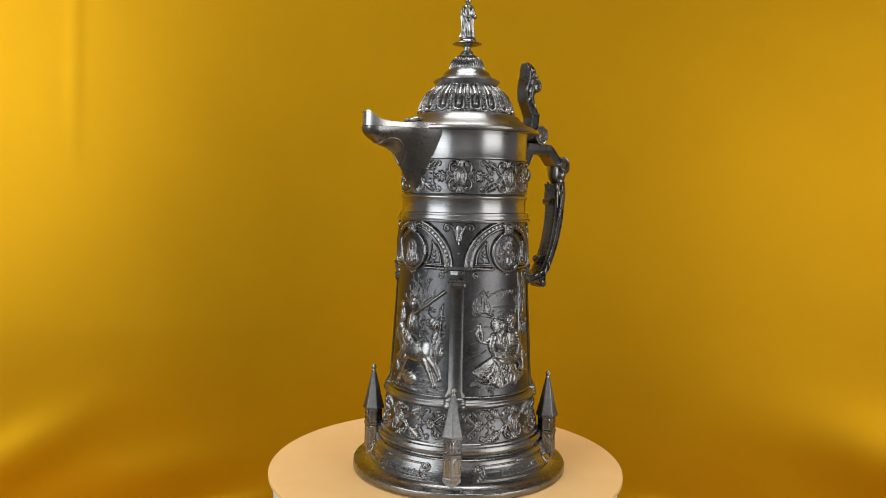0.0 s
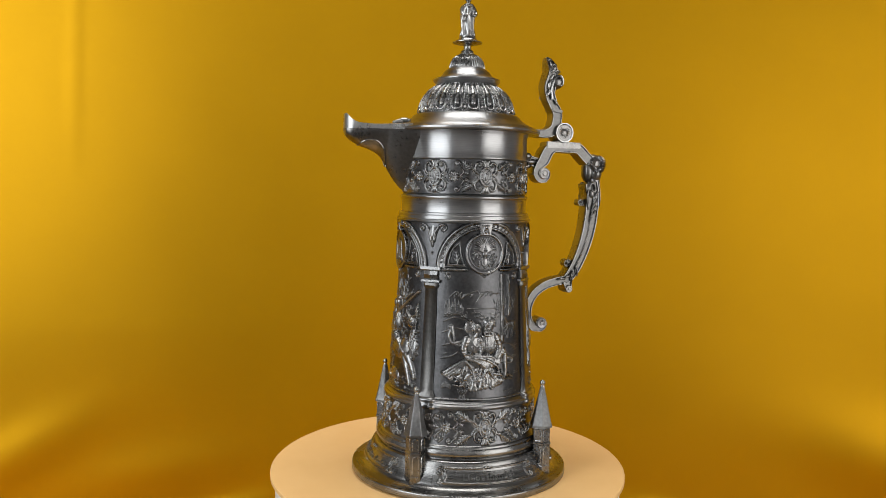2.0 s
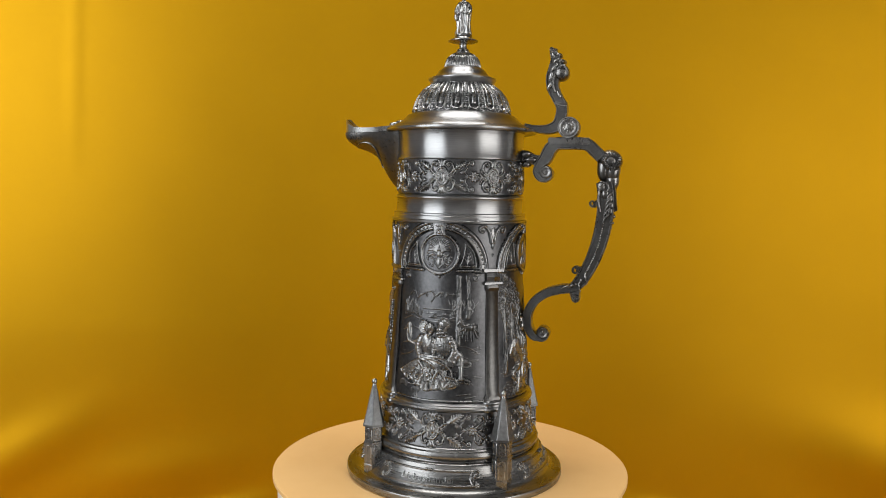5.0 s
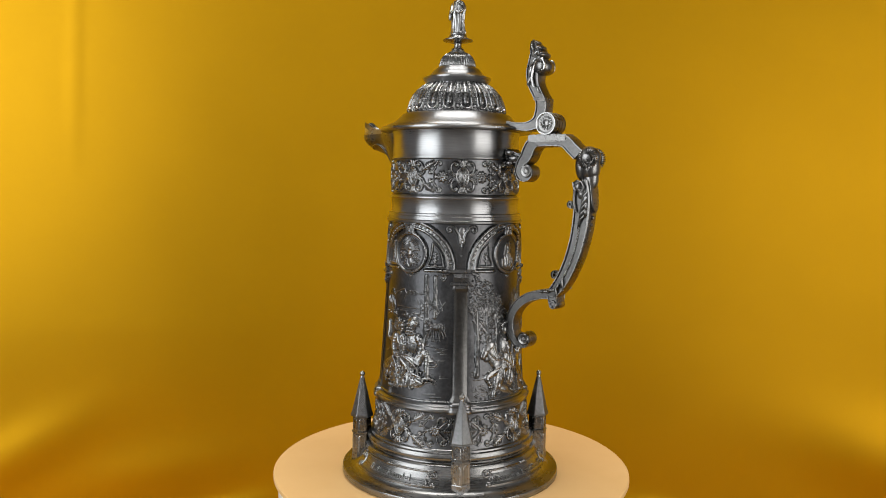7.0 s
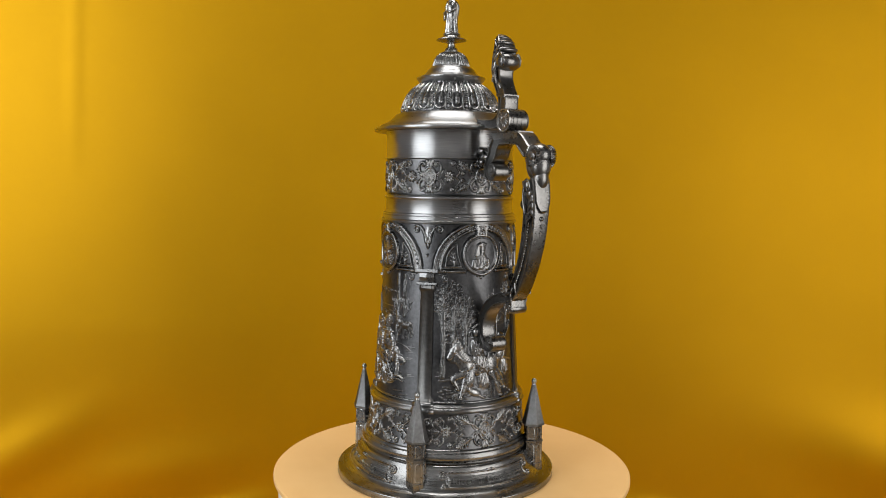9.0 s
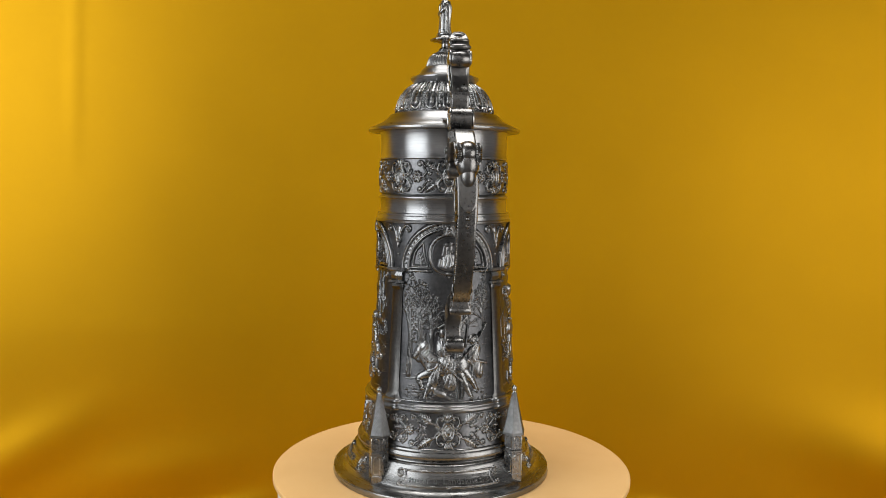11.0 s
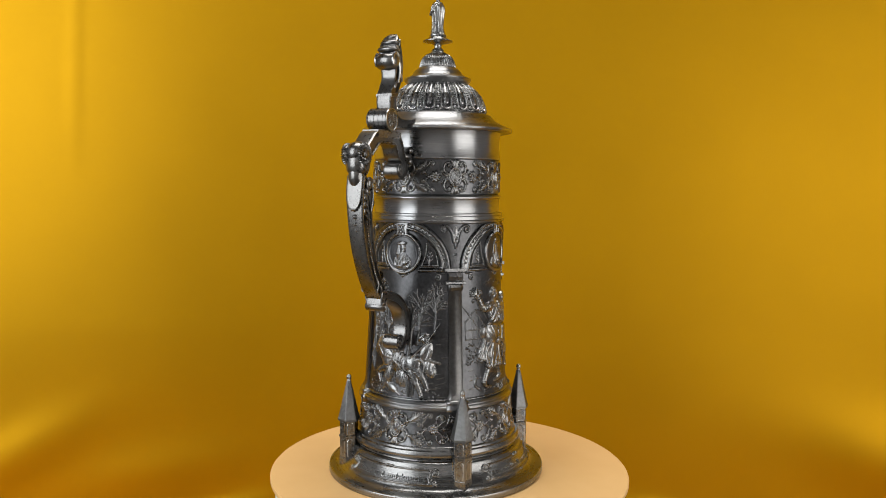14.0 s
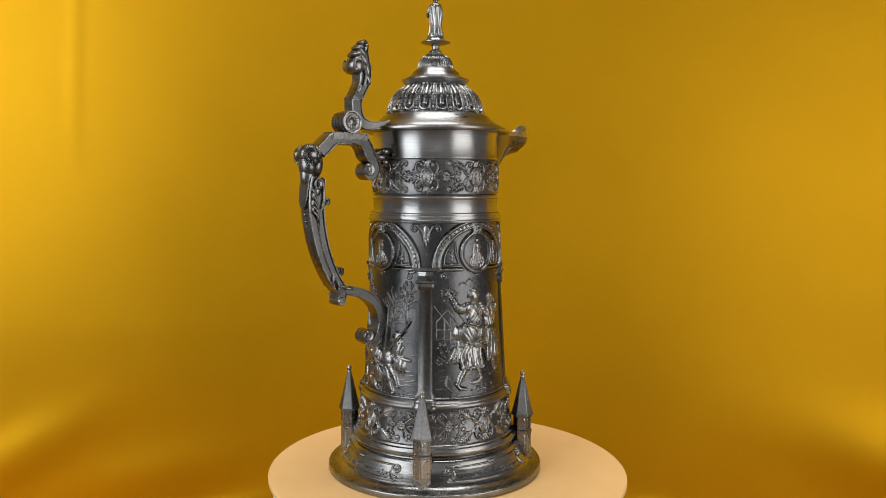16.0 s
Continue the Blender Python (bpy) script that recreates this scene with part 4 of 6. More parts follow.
def scene_rider_wood(s, rng):
    hatch(s, rng, 70, (-0.034, 0.030, 0.070, 0.092), 0, 15)
    hatch(s, rng, 40, (0.008, 0.032, 0.095, 0.130), 0, 8, 0.004)
    tree(s, rng, -0.0295, 0.088, 0.076, 0.0022, 90, 0.0, 0.007)
    tree(s, rng, -0.0215, 0.100, 0.060, 0.0026, 230, -0.0005, 0.011)
    tree(s, rng, -0.0130, 0.106, 0.046, 0.0018, 60, 0.0006, 0.007)
    for x, low in ((-0.0295, 0.088), (-0.0215, 0.100), (-0.0130, 0.106)):
        for _ in range(14):
            d, v = rng.uniform(-0.0015, 0.0015), rng.uniform(low, low + 0.030)
            s.line([(x + d, v), (x + d * 1.1, v + rng.uniform(0.003, 0.007))], 0.0003, 0.0005, raised=True, smooth=0)
    tree(s, rng, 0.0060, 0.100, 0.060, 0.0017, 0, 0.004, 0.014)
    tree(s, rng, 0.0130, 0.110, 0.050, 0.0010, 0, 0.004, 0.012)
    tree(s, rng, 0.0260, 0.118, 0.040, 0.0010, 50, 0.001, 0.008)
    for _ in range(90):
        s.blob(rng.uniform(-0.028, -0.004), rng.uniform(0.112, 0.132), 0.0008, 0.0010, 0.0009, rng.uniform(0, 180), 5)
    horse(s, rng, -0.0010, 0.0950, 1.05, 0.0028)
    draped(s, rng, [(-0.0030, 0.1085, 0.0060, 0.0085, 0, 1.1, 18, 85), (-0.0020, 0.0975, 0.0065, 0.0080, -10, 1.15, 16, 75), (-0.0085, 0.0870, 0.0032, 0.0090, -14, 1.0, 10, 80),
                    (0.0015, 0.0850, 0.0055, 0.0080, 10, 0.8, 16, 80)], 0.0032)
    s.blob(-0.0040, 0.1205, 0.0030, 0.0038, 0.0036, 0, 4)
    s.line([(-0.0075, 0.1240), (-0.0030, 0.1262), (0.0020, 0.1240)], 0.0012, 0.0034, 4)
    s.line([(-0.0085, 0.1000), (0.0000, 0.0940), (0.0095, 0.0840)], 0.0007, 0.0042, 4, smooth=0)
    draped(s, rng, [(0.0200, 0.1050, 0.0048, 0.0085, -10, 0.8, 14, 70), (0.0230, 0.0930, 0.0040, 0.0080, 14, 0.7, 10, 80), (0.0185, 0.1150, 0.0050, 0.0030, 20, 0.8, 10, 30)], 0.0026)
    s.blob(0.0190, 0.1135, 0.0026, 0.0030, 0.0026, 0, 4)
    s.line([(0.0080, 0.0990), (0.0200, 0.1110), (0.0300, 0.1260)], 0.0007, 0.0030, 4, smooth=0)
    s.line([(0.0200, 0.0990), (0.0300, 0.0960)], 0.0011, 0.0020, 4, smooth=0)
    s.blob(-0.0060, 0.0755, 0.0055, 0.0028, 0.0018, -24, 4)
    s.blob(-0.0105, 0.0785, 0.0020, 0.0026, 0.0020, 0, 4)
    s.line([(-0.0040, 0.0740), (0.0010, 0.0712)], 0.0010, 0.0014, 4, smooth=0)
    for k in range(26):
        v = 0.071 + 0.0007 * k
        a = 30 if k % 2 else 150
        s.blob(0.0085 + 0.0016 * (1 if k % 2 else -1), v, 0.0016, 0.0006, 0.0018, a, 5)
    monogram(s, -0.0200, 0.0735, 0.9, 5, 0.0008)
    for _ in range(40):
        s.blob(rng.uniform(-0.033, 0.030), rng.uniform(0.070, 0.078), 0.0009, 0.0006, 0.0007, rng.uniform(0, 180), 5)


def scene_dance(s, rng):
    hatch(s, rng, 46, (-0.034, 0.030, 0.070, 0.092), 0, 18)
    for u, v in ((-0.016, 0.1540), (-0.010, 0.1562), (-0.003, 0.1548), (0.006, 0.1520)):
        s.line([(u, v), (u + 0.003, v + 0.0016), (u + 0.006, v)], 0.0004, 0.0005, 5)
    for pts in (((-0.034, 0.1130), (-0.034, 0.1260), (-0.0255, 0.1350), (-0.0180, 0.1250), (-0.0180, 0.1080)), ((-0.0255, 0.1350), (-0.0185, 0.1345), (-0.0115, 0.1250)),
                ((-0.034, 0.1130), (-0.0150, 0.1130)), ((-0.034, 0.1200), (-0.0180, 0.1200)), ((-0.0280, 0.1100), (-0.0280, 0.1290)), ((-0.0230, 0.1100), (-0.0230, 0.1290)), ((-0.036, 0.1380), (-0.0140, 0.1100))):
        s.line(list(pts), 0.00034, 0.0004, 5, smooth=0)
    for _ in range(60):
        s.blob(rng.uniform(-0.034, -0.018), rng.uniform(0.094, 0.110), 0.0009, 0.0007, 0.0009, rng.uniform(0, 180), 5)
    for _ in range(24):
        s.blob(rng.uniform(-0.030, -0.018), rng.uniform(0.140, 0.150), 0.0012, 0.0008, 0.0006, rng.uniform(0, 180), 5)
    # woman behind: bodice, raised arm, swinging skirt
    s.blob(0.0150, 0.1280, 0.0072, 0.0105, 0.0020, -8, 4, power=0.62)
    s.folds(0.0150, 0.1280, 0.0060, 0.0090, 18, 0.0006, 80, 10, rng)
    s.blob(0.0150, 0.1090, 0.0085, 0.0130, 0.0014, 12, 4, power=0.6)
    s.fan((0.0110, 0.1180), (0.0200, 0.1180), (0.0070, 0.0945), (0.0240, 0.0975), 5, 0.0019, 0.0012, rng, 0.0010, sway=0.0014)
    s.sleeve([(0.0180, 0.1340), (0.0225, 0.1310), (0.0240, 0.1360)], 0.0026, 0.0015, 0.0022, rng)
    s.sleeve([(0.0110, 0.1330), (0.0150, 0.1260), (0.0200, 0.1235)], 0.0024, 0.0014, 0.0026, rng)
    s.head(0.0140, 0.1408, 1.15, 0.0026, -1)
    s.line([(0.0108, 0.1432), (0.0140, 0.1452), (0.0180, 0.1420), (0.0184, 0.1380)], 0.0011, 0.0027, 4, end=0.0006)
    s.line([(0.0205, 0.1170), (0.0225, 0.1090)], 0.0006, 0.0020, 4, smooth=0)
    for x, z in ((0.0215, 0.1085), (0.0236, 0.1070), (0.0226, 0.1040)):
        s.blob(x, z, 0.0012, 0.0024, 0.0020, 10, 4)
    # man in front: doublet seen from behind, puffed breeches, flying coat tails
    s.blob(-0.0030, 0.1310, 0.0078, 0.0105, 0.0030, 10, 4, power=0.62)
    s.folds(-0.0030, 0.1310, 0.0066, 0.0092, 16, 0.0007, 62, 26, rng, 0.0007)
    s.line([(-0.0075, 0.1395), (-0.0020, 0.1330), (0.0030, 0.1245)], 0.0008, 0.0007, raised=True)
    s.blob(-0.0066, 0.1160, 0.0086, 0.0098, 0.0034, -14, 4, power=0.62)
    s.blob(0.0024, 0.1150, 0.0070, 0.0066, 0.0030, 20, 4, power=0.62)
    s.folds(-0.0066, 0.1160, 0.0074, 0.0084, 16, 0.0006, 112, 30, rng, 0.0006)
    s.line([(-0.0125, 0.1235), (-0.0050, 0.1222), (0.0045, 0.1232)], 0.0011, 0.0038, 4)
    s.blob(-0.0060, 0.1010, 0.0094, 0.0105, 0.0022, 10, 4, power=0.55)
    s.fan((-0.0115, 0.1085), (0.0030, 0.1090), (-0.0150, 0.0915), (0.0035, 0.0905), 6, 0.0018, 0.0013, rng, 0.0015, sway=-0.0010)
    for a in ((0.0010, 0.1110, 0.0095, 0.1050, 0.0120, 0.0960), (0.0000, 0.1090, 0.0060, 0.1020, 0.0075, 0.0950), (-0.0100, 0.1100, -0.0010, 0.1060, 0.0070, 0.1085)):
        s.line([a[0:2], a[2:4], a[4:6]], 0.0013, 0.0034, 4, end=0.0007)
    for k in range(7):
        x = -0.0145 + 0.0028 * k
        s.line([(x - 0.0013, 0.0912 + 0.0006 * (k % 2)), (x, 0.0894), (x + 0.0013, 0.0914 - 0.0004 * (k % 3))], 0.0008, 0.0032, 4)
    s.sleeve([(-0.0085, 0.1365), (-0.0160, 0.1352), (-0.0205, 0.1410), (-0.0236, 0.1465)], 0.0038, 0.0018, 0.0030, rng, rings=8)
    for k in range(5):
        a = radians(95 + 24 * k)
        s.line([(-0.0240, 0.1468), (-0.0240 + 0.0052 * math.cos(a), 0.1468 + 0.0046 * math.sin(a))], 0.0007, 0.0024, 4, end=0.0004, smooth=0)
    s.sleeve([(0.0035, 0.1365), (0.0075, 0.1310), (0.0120, 0.1290)], 0.0030, 0.0018, 0.0034, rng)
    s.head(-0.0030, 0.1450, 1.45, 0.0036, 1)
    # purse and knife at the belt
    s.blob(-0.0172, 0.1180, 0.0038, 0.0056, 0.0026, -10, 4, power=0.6)
    s.folds(-0.0172, 0.1180, 0.0030, 0.0046, 12, 0.0006, 80, 14, rng)
    s.line([(-0.0165, 0.1110), (-0.0185, 0.1030), (-0.0205, 0.0950)], 0.0014, 0.0020, 4, end=0.0006)
    for k in range(4):
        s.line([(-0.0150 - 0.0016 * k, 0.1060), (-0.0178 - 0.0018 * k, 0.0960 + 0.0008 * k)], 0.0009, 0.0018, 4, end=0.0012, smooth=0)
    # legs and shoes
    s.line([(-0.0115, 0.0910), (-0.0160, 0.0840), (-0.0180, 0.0790)], 0.0026, 0.0024, 4, end=0.0017)
    s.line([(-0.0190, 0.0790), (-0.0172, 0.0760), (-0.0125, 0.0748)], 0.0017, 0.0025, 4, end=0.0011)
    s.line([(-0.0010, 0.0900), (0.0005, 0.0835)], 0.0027, 0.0022, 4, end=0.0020, smooth=0)
    s.line([(0.0012, 0.0822), (-0.0030, 0.0795), (-0.0072, 0.0790)], 0.0019, 0.0024, 4, end=0.0011)
    s.line([(0.0150, 0.0960), (0.0165, 0.0900), (0.0180, 0.0860)], 0.0022, 0.0020, 4, end=0.0015)
    s.line([(0.0172, 0.0862), (0.0215, 0.0885)], 0.0015, 0.0020, 4, end=0.0009, smooth=0)
    for _ in range(26):
        s.blob(rng.uniform(-0.008, 0.012), rng.uniform(0.0705, 0.0760), 0.0010, 0.0007, 0.0010, rng.uniform(0, 180), 5)
    s.line([(-0.0260, 0.0840), (-0.0270, 0.0780), (-0.0230, 0.0740)], 0.0010, 0.0010, 5)


def scene_rider_rocks(s, rng):
    hatch(s, rng, 56, (-0.034, 0.030, 0.070, 0.090), 0, 20)
    tree(s, rng, 0.0020, 0.118, 0.046, 0.0012, 0, 0.003, 0.016)
    tree(s, rng, 0.0110, 0.122, 0.040, 0.0010, 0, 0.004, 0.014)
    for _ in range(120):
        s.blob(rng.uniform(0.010, 0.033), rng.uniform(0.096, 0.136), 0.0010, 0.0013, 0.0010, rng.uniform(0, 180), 5)
    horse(s, rng, 0.0070, 0.1010, 1.12, 0.0030)
    draped(s, rng, [(0.0030, 0.1210, 0.0055, 0.0090, 0, 1.05, 12, 85), (0.0000, 0.1100, 0.0050, 0.0075, 20, 1.1, 10, 70), (-0.0050, 0.1000, 0.0032, 0.0085, -24, 1.1, 8, 70), (-0.0110, 0.1250, 0.0046, 0.0080, 0, 0.7, 12, 80)], 0.0033)
    s.blob(0.0040, 0.1365, 0.0032, 0.0040, 0.0036, 0, 4)
    s.blob(0.0046, 0.1395, 0.0036, 0.0022, 0.0036, 0, 4)
    s.blob(-0.0110, 0.1340, 0.0030, 0.0034, 0.0022, 0, 4)
    s.line([(0.0040, 0.1130), (0.0110, 0.1060), (0.0190, 0.0990)], 0.0008, 0.0044, 4, smooth=0)
    s.line([(0.0060, 0.1290), (0.0180, 0.1370), (0.0320, 0.1475)], 0.0011, 0.0028, 4, smooth=0)
    draped(s, rng, [(0.0240, 0.1230, 0.0045, 0.0050, 0, 0.8, 10, 60), (0.0270, 0.1060, 0.0046, 0.0120, 6, 0.7, 16, 85)], 0.0028)
    for sg in (1, -1):
        s.line([(0.0240 + sg * 0.002, 0.1270), (0.0240 + sg * 0.0060, 0.1310), (0.0240 + sg * 0.0045, 0.1350)], 0.0009, 0.0020, 4, end=0.0004)
    s.line([(0.0270, 0.0900), (0.0310, 0.1380)], 0.0006, 0.0018, 4, smooth=0)
    s.blob(0.0030, 0.0800, 0.0090, 0.0045, 0.0018, -8, 4)
    s.folds(0.0030, 0.0800, 0.008, 0.004, 20, 0.0006, 20, 70, rng)
    s.blob(0.0060, 0.0715, 0.0075, 0.0018, 0.0016, -6, 5)
    for _ in range(40):
        s.blob(rng.uniform(-0.030, 0.030), rng.uniform(0.0700, 0.0790), 0.0011, 0.0007, 0.0009, rng.uniform(0, 180), 5)


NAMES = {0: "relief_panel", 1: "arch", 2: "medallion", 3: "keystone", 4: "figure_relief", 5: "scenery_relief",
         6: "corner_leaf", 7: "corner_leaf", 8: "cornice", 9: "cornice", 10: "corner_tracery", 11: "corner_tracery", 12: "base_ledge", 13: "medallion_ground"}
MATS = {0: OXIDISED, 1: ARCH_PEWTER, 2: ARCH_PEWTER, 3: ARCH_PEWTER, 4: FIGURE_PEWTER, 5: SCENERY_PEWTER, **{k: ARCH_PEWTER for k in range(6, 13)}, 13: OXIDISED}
for angle, paint, head, label in ((0, scene_rider_wood, "cap", "curved relief panel with a galloping rider in a wood"), (-90, scene_couple, "crest", "curved relief panel with a seated couple and distant castle"),
                                  (90, scene_dance, "hat", "curved relief panel with a pair of dancing peasants"), (180, scene_rider_rocks, "hair", "curved relief panel with an armoured rider among rocks")):
    rng = random.Random(angle + 7)
    sheet = Sheet(-PREF * math.pi / 4, PREF * math.pi / 4, 0.0672, 0.2004, 0.00025)
    panel_frame(sheet)
    crest(sheet, rng) if head == "crest" else bust(sheet, head, rng)
    paint(sheet, rng)
    low = sheet.tag == 4
    sheet.h[low] *= 0.82
    sheet.undercut(0.0006, 2, 0.0011)
    sheet.soften(1)
    sheet.chisel(4, 140, rng, 0.00014)
    sheet.chisel(5, 160, rng, 0.00014, 0.00035)
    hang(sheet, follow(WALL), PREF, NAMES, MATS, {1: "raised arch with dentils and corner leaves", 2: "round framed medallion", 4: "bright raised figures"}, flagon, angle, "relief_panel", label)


def column():
    """A flat-faced pilaster with a facetted capital between two panels."""
    bm = bmesh.new()
    rings = []
    for z, w, d in ((0.0675, 0.0076, 0.0026), (0.0705, 0.0074, 0.0026), (0.0725, 0.0060, 0.0017), (0.0745, 0.0056, 0.0013), (0.1500, 0.0050, 0.0013), (0.1512, 0.0058, 0.0020), (0.1530, 0.0062, 0.0030), (0.1550, 0.0056, 0.0026)):
        r = np.interp(z, *np.array(WALL).T)
        rings.append([bm.verts.new((r + q, y, z)) for q, y in ((-0.0035, -w), (d * 0.30, -w), (d * 0.42, -w * 0.86), (d, -w * 0.66), (d * 0.92, 0), (d, w * 0.66), (d * 0.42, w * 0.86), (d * 0.30, w), (-0.0035, w))])
    for p, q in zip(rings, rings[1:]):
        for k in range(9):
            bm.faces.new((p[k], p[(k + 1) % 9], q[(k + 1) % 9], q[k]))
    bm.faces.new(rings[0]), bm.faces.new(rings[-1][::-1])
    return bm


def capital():
    bm = bmesh.new()
    rings = []
    for z, w, d in ((0.1550, 0.0074, 0.0018), (0.1556, 0.0078, 0.0030), (0.1572, 0.0078, 0.0030), (0.1578, 0.0060, 0.0020), (0.1580, 0.0056, 0.0022), (0.1612, 0.0056, 0.0022), (0.1640, 0.0056, 0.0022), (0.1644, 0.0074, 0.0026),
                    (0.1650, 0.0086, 0.0032), (0.1672, 0.0088, 0.0032)):
        rings.append([bm.verts.new((0.0516 + q, y, z)) for q, y in ((-0.0035, -w), (d, -w), (d + (0.0022 if abs(z - 0.1612) < 1e-6 else 0), 0), (d, w), (-0.0035, w))])
    for p, q in zip(rings, rings[1:]):
        for k in range(5):
            bm.faces.new((p[k], p[(k + 1) % 5], q[(k + 1) % 5], q[k]))
    bm.faces.new(rings[0]), bm.faces.new(rings[-1][::-1])
    return bm


def pedestal():
    """A stepped block that carries a column over the base moulding."""
    bm = bmesh.new()
    rings = []
    for z, w, d in ((0.0606, 0.0086, 0.0048), (0.0612, 0.0090, 0.0054), (0.0636, 0.0090, 0.0054), (0.0642, 0.0082, 0.0046), (0.0662, 0.0080, 0.0044), (0.0668, 0.0084, 0.0046), (0.0680, 0.0082, 0.0040), (0.0690, 0.0074, 0.0028)):
        rings.append([bm.verts.new((0.0573 + q, y, z)) for q, y in ((-0.004, -w), (d * 0.75, -w), (d, -w * 0.6), (d, w * 0.6), (d * 0.75, w), (-0.004, w))])
    for p, q in zip(rings, rings[1:]):
        for k in range(6):
            bm.faces.new((p[k], p[(k + 1) % 6], q[(k + 1) % 6], q[k]))
    bm.faces.new(rings[0]), bm.faces.new(rings[-1][::-1])
    return bm


col = part("column", column(), FIELD_PEWTER, flagon, "plain flat pewter column")
part("capital", capital(), ARCH_PEWTER, col, sharp=18)
part("pedestal", pedestal(), ARCH_PEWTER, col, sharp=65)
col.rotation_euler[2] = radians(45)
for k in (135, 225, 315):
    spin_copy(col, k)


# turrets
def hexa(rows, turn=0.0, bm=None, steps=6):
    return lathe(rows, steps, bm, turn=turn)


def tiled_roof():
    """Six steep faces, each covered with a net of small lozenge tiles."""
    bm = bmesh.new()
    nu, nv = 20, 72
    rows = ((0.0428, 0.0090), (0.0442, 0.0089), (0.0462, 0.0082), (0.0520, 0.0067), (0.0630, 0.0042), (0.0745, 0.0014))
    zs, rs = np.array(rows).T
    for k in range(6):
        a0, a1 = k * math.pi / 3, (k + 1) * math.pi / 3
        am = (a0 + a1) / 2
        grid = []
        for i in range(nv + 1):
            z = 0.0428 + (0.0745 - 0.0428) * i / nv
            r = float(np.interp(z, zs, rs))
            row = []
            for j in range(nu + 1):
                f = j / nu
                x, y = r * ((1 - f) * math.cos(a0) + f * math.cos(a1)), r * ((1 - f) * math.sin(a0) + f * math.sin(a1))
                across = (f - 0.5) * r
                lift = 0.00034 * abs(math.sin((across * 1.3 + z) * 1550)) * abs(math.sin((across * 1.3 - z) * 1550)) if 0 < j < nu and z > 0.0440 else 0
                row.append(bm.verts.new((x + lift * math.cos(am), y + lift * math.sin(am), z + lift * 0.2)))
            grid.append(row)
        for i in range(nv):
            for j in range(nu):
                bm.faces.new((grid[i][j], grid[i][j + 1], grid[i + 1][j + 1], grid[i + 1][j]))
    bm.faces.new([bm.verts.new((0.0088 * math.cos(-k * math.pi / 3), 0.0088 * math.sin(-k * math.pi / 3), 0.0428)) for k in range(6)])
    bmesh.ops.remove_doubles(bm, verts=bm.verts, dist=0.00002)
    return bm


def turret():
    t = part("turret", hexa([(0, 0.0048), (0.0078, 0.0048), (0.0078, 0.0128), (0.0074, 0.0134), (0.0074, 0.0290), (0.0080, 0.0296), (0.0080, 0.0308), (0.0072, 0.0316), (0.0072, 0.0424), (0.0078, 0.0430), (0, 0.0430)]), ARCH_PEWTER, flagon,
             "six-sided pewter turret with a pointed tiled roof", 20)
    part("roof", tiled_roof(), ROOF, t, "steep scaled roof", 30)
    b = bmesh.new()
    lathe([(0, 0.0738), (0.0016, 0.0740), (0.0013, 0.0752), (0.0018, 0.0757), (0.0021, 0.0770), (0.0018, 0.0784), (0.0009, 0.0792), (0, 0.0794)], 16, b)
    part("roof_ball", b, PEWTER, t)
    for lo, hi in ((0.0145, 0.0280), (0.0325, 0.0415)):
        for k in range(6):
            a = math.pi / 6 + k * math.pi / 3
            if math.cos(a) < -0.6:
                continue
            w = 0.0023
            pts = [(-w, lo), (-w, hi - w)] + [(w * math.cos(math.pi - math.pi * i / 6), hi - w + w * math.sin(math.pi * i / 6)) for i in range(1, 6)] + [(w, hi - w), (w, lo), (-w, lo)]
            q = 0.0074 * math.cos(math.pi / 6) - (0.0001 if lo < 0.02 else 0.0003)
            g = tube([(q * math.cos(a) - x * math.sin(a), q * math.sin(a) + x * math.cos(a), z) for x, z in pts], 0.00042, steps=5, per=1)
            part("arched_moulding", g, PEWTER, t)
    return t


tur = turret()
tur.matrix_basis = pose(0.0718 * math.cos(math.pi / 4), 0.0718 * math.sin(math.pi / 4), 0, 0, 0, 45)
for k in (90, 180, 270):
    copy_thing(tur, Matrix.Rotation(radians(k), 4, "Z") @ tur.matrix_basis)


# name plaques on the sloping foot
SLOPE = np.array(((0.0766, 0.0094), (0.0758, 0.0104), (0.0742, 0.0124), (0.0722, 0.0150), (0.0704, 0.0180), (0.0692, 0.0214)))
SARC = np.concatenate([[0], np.cumsum(np.hypot(*np.diff(SLOPE, axis=0).T))])
SLEN = float(SARC[-1])
SREF = 0.0735


def slope(v):
    """The concave flank of the foot, with its outward direction."""
    v = np.asarray(v, float)
    r, z = np.interp(v, SARC, SLOPE[:, 0]), np.interp(v, SARC, SLOPE[:, 1])
    lean = np.interp(v, (0, SLEN), (radians(48), radians(18)))
    return r + 0.00012 * np.cos(lean), z + 0.00012 * np.sin(lean), np.cos(lean), np.sin(lean)


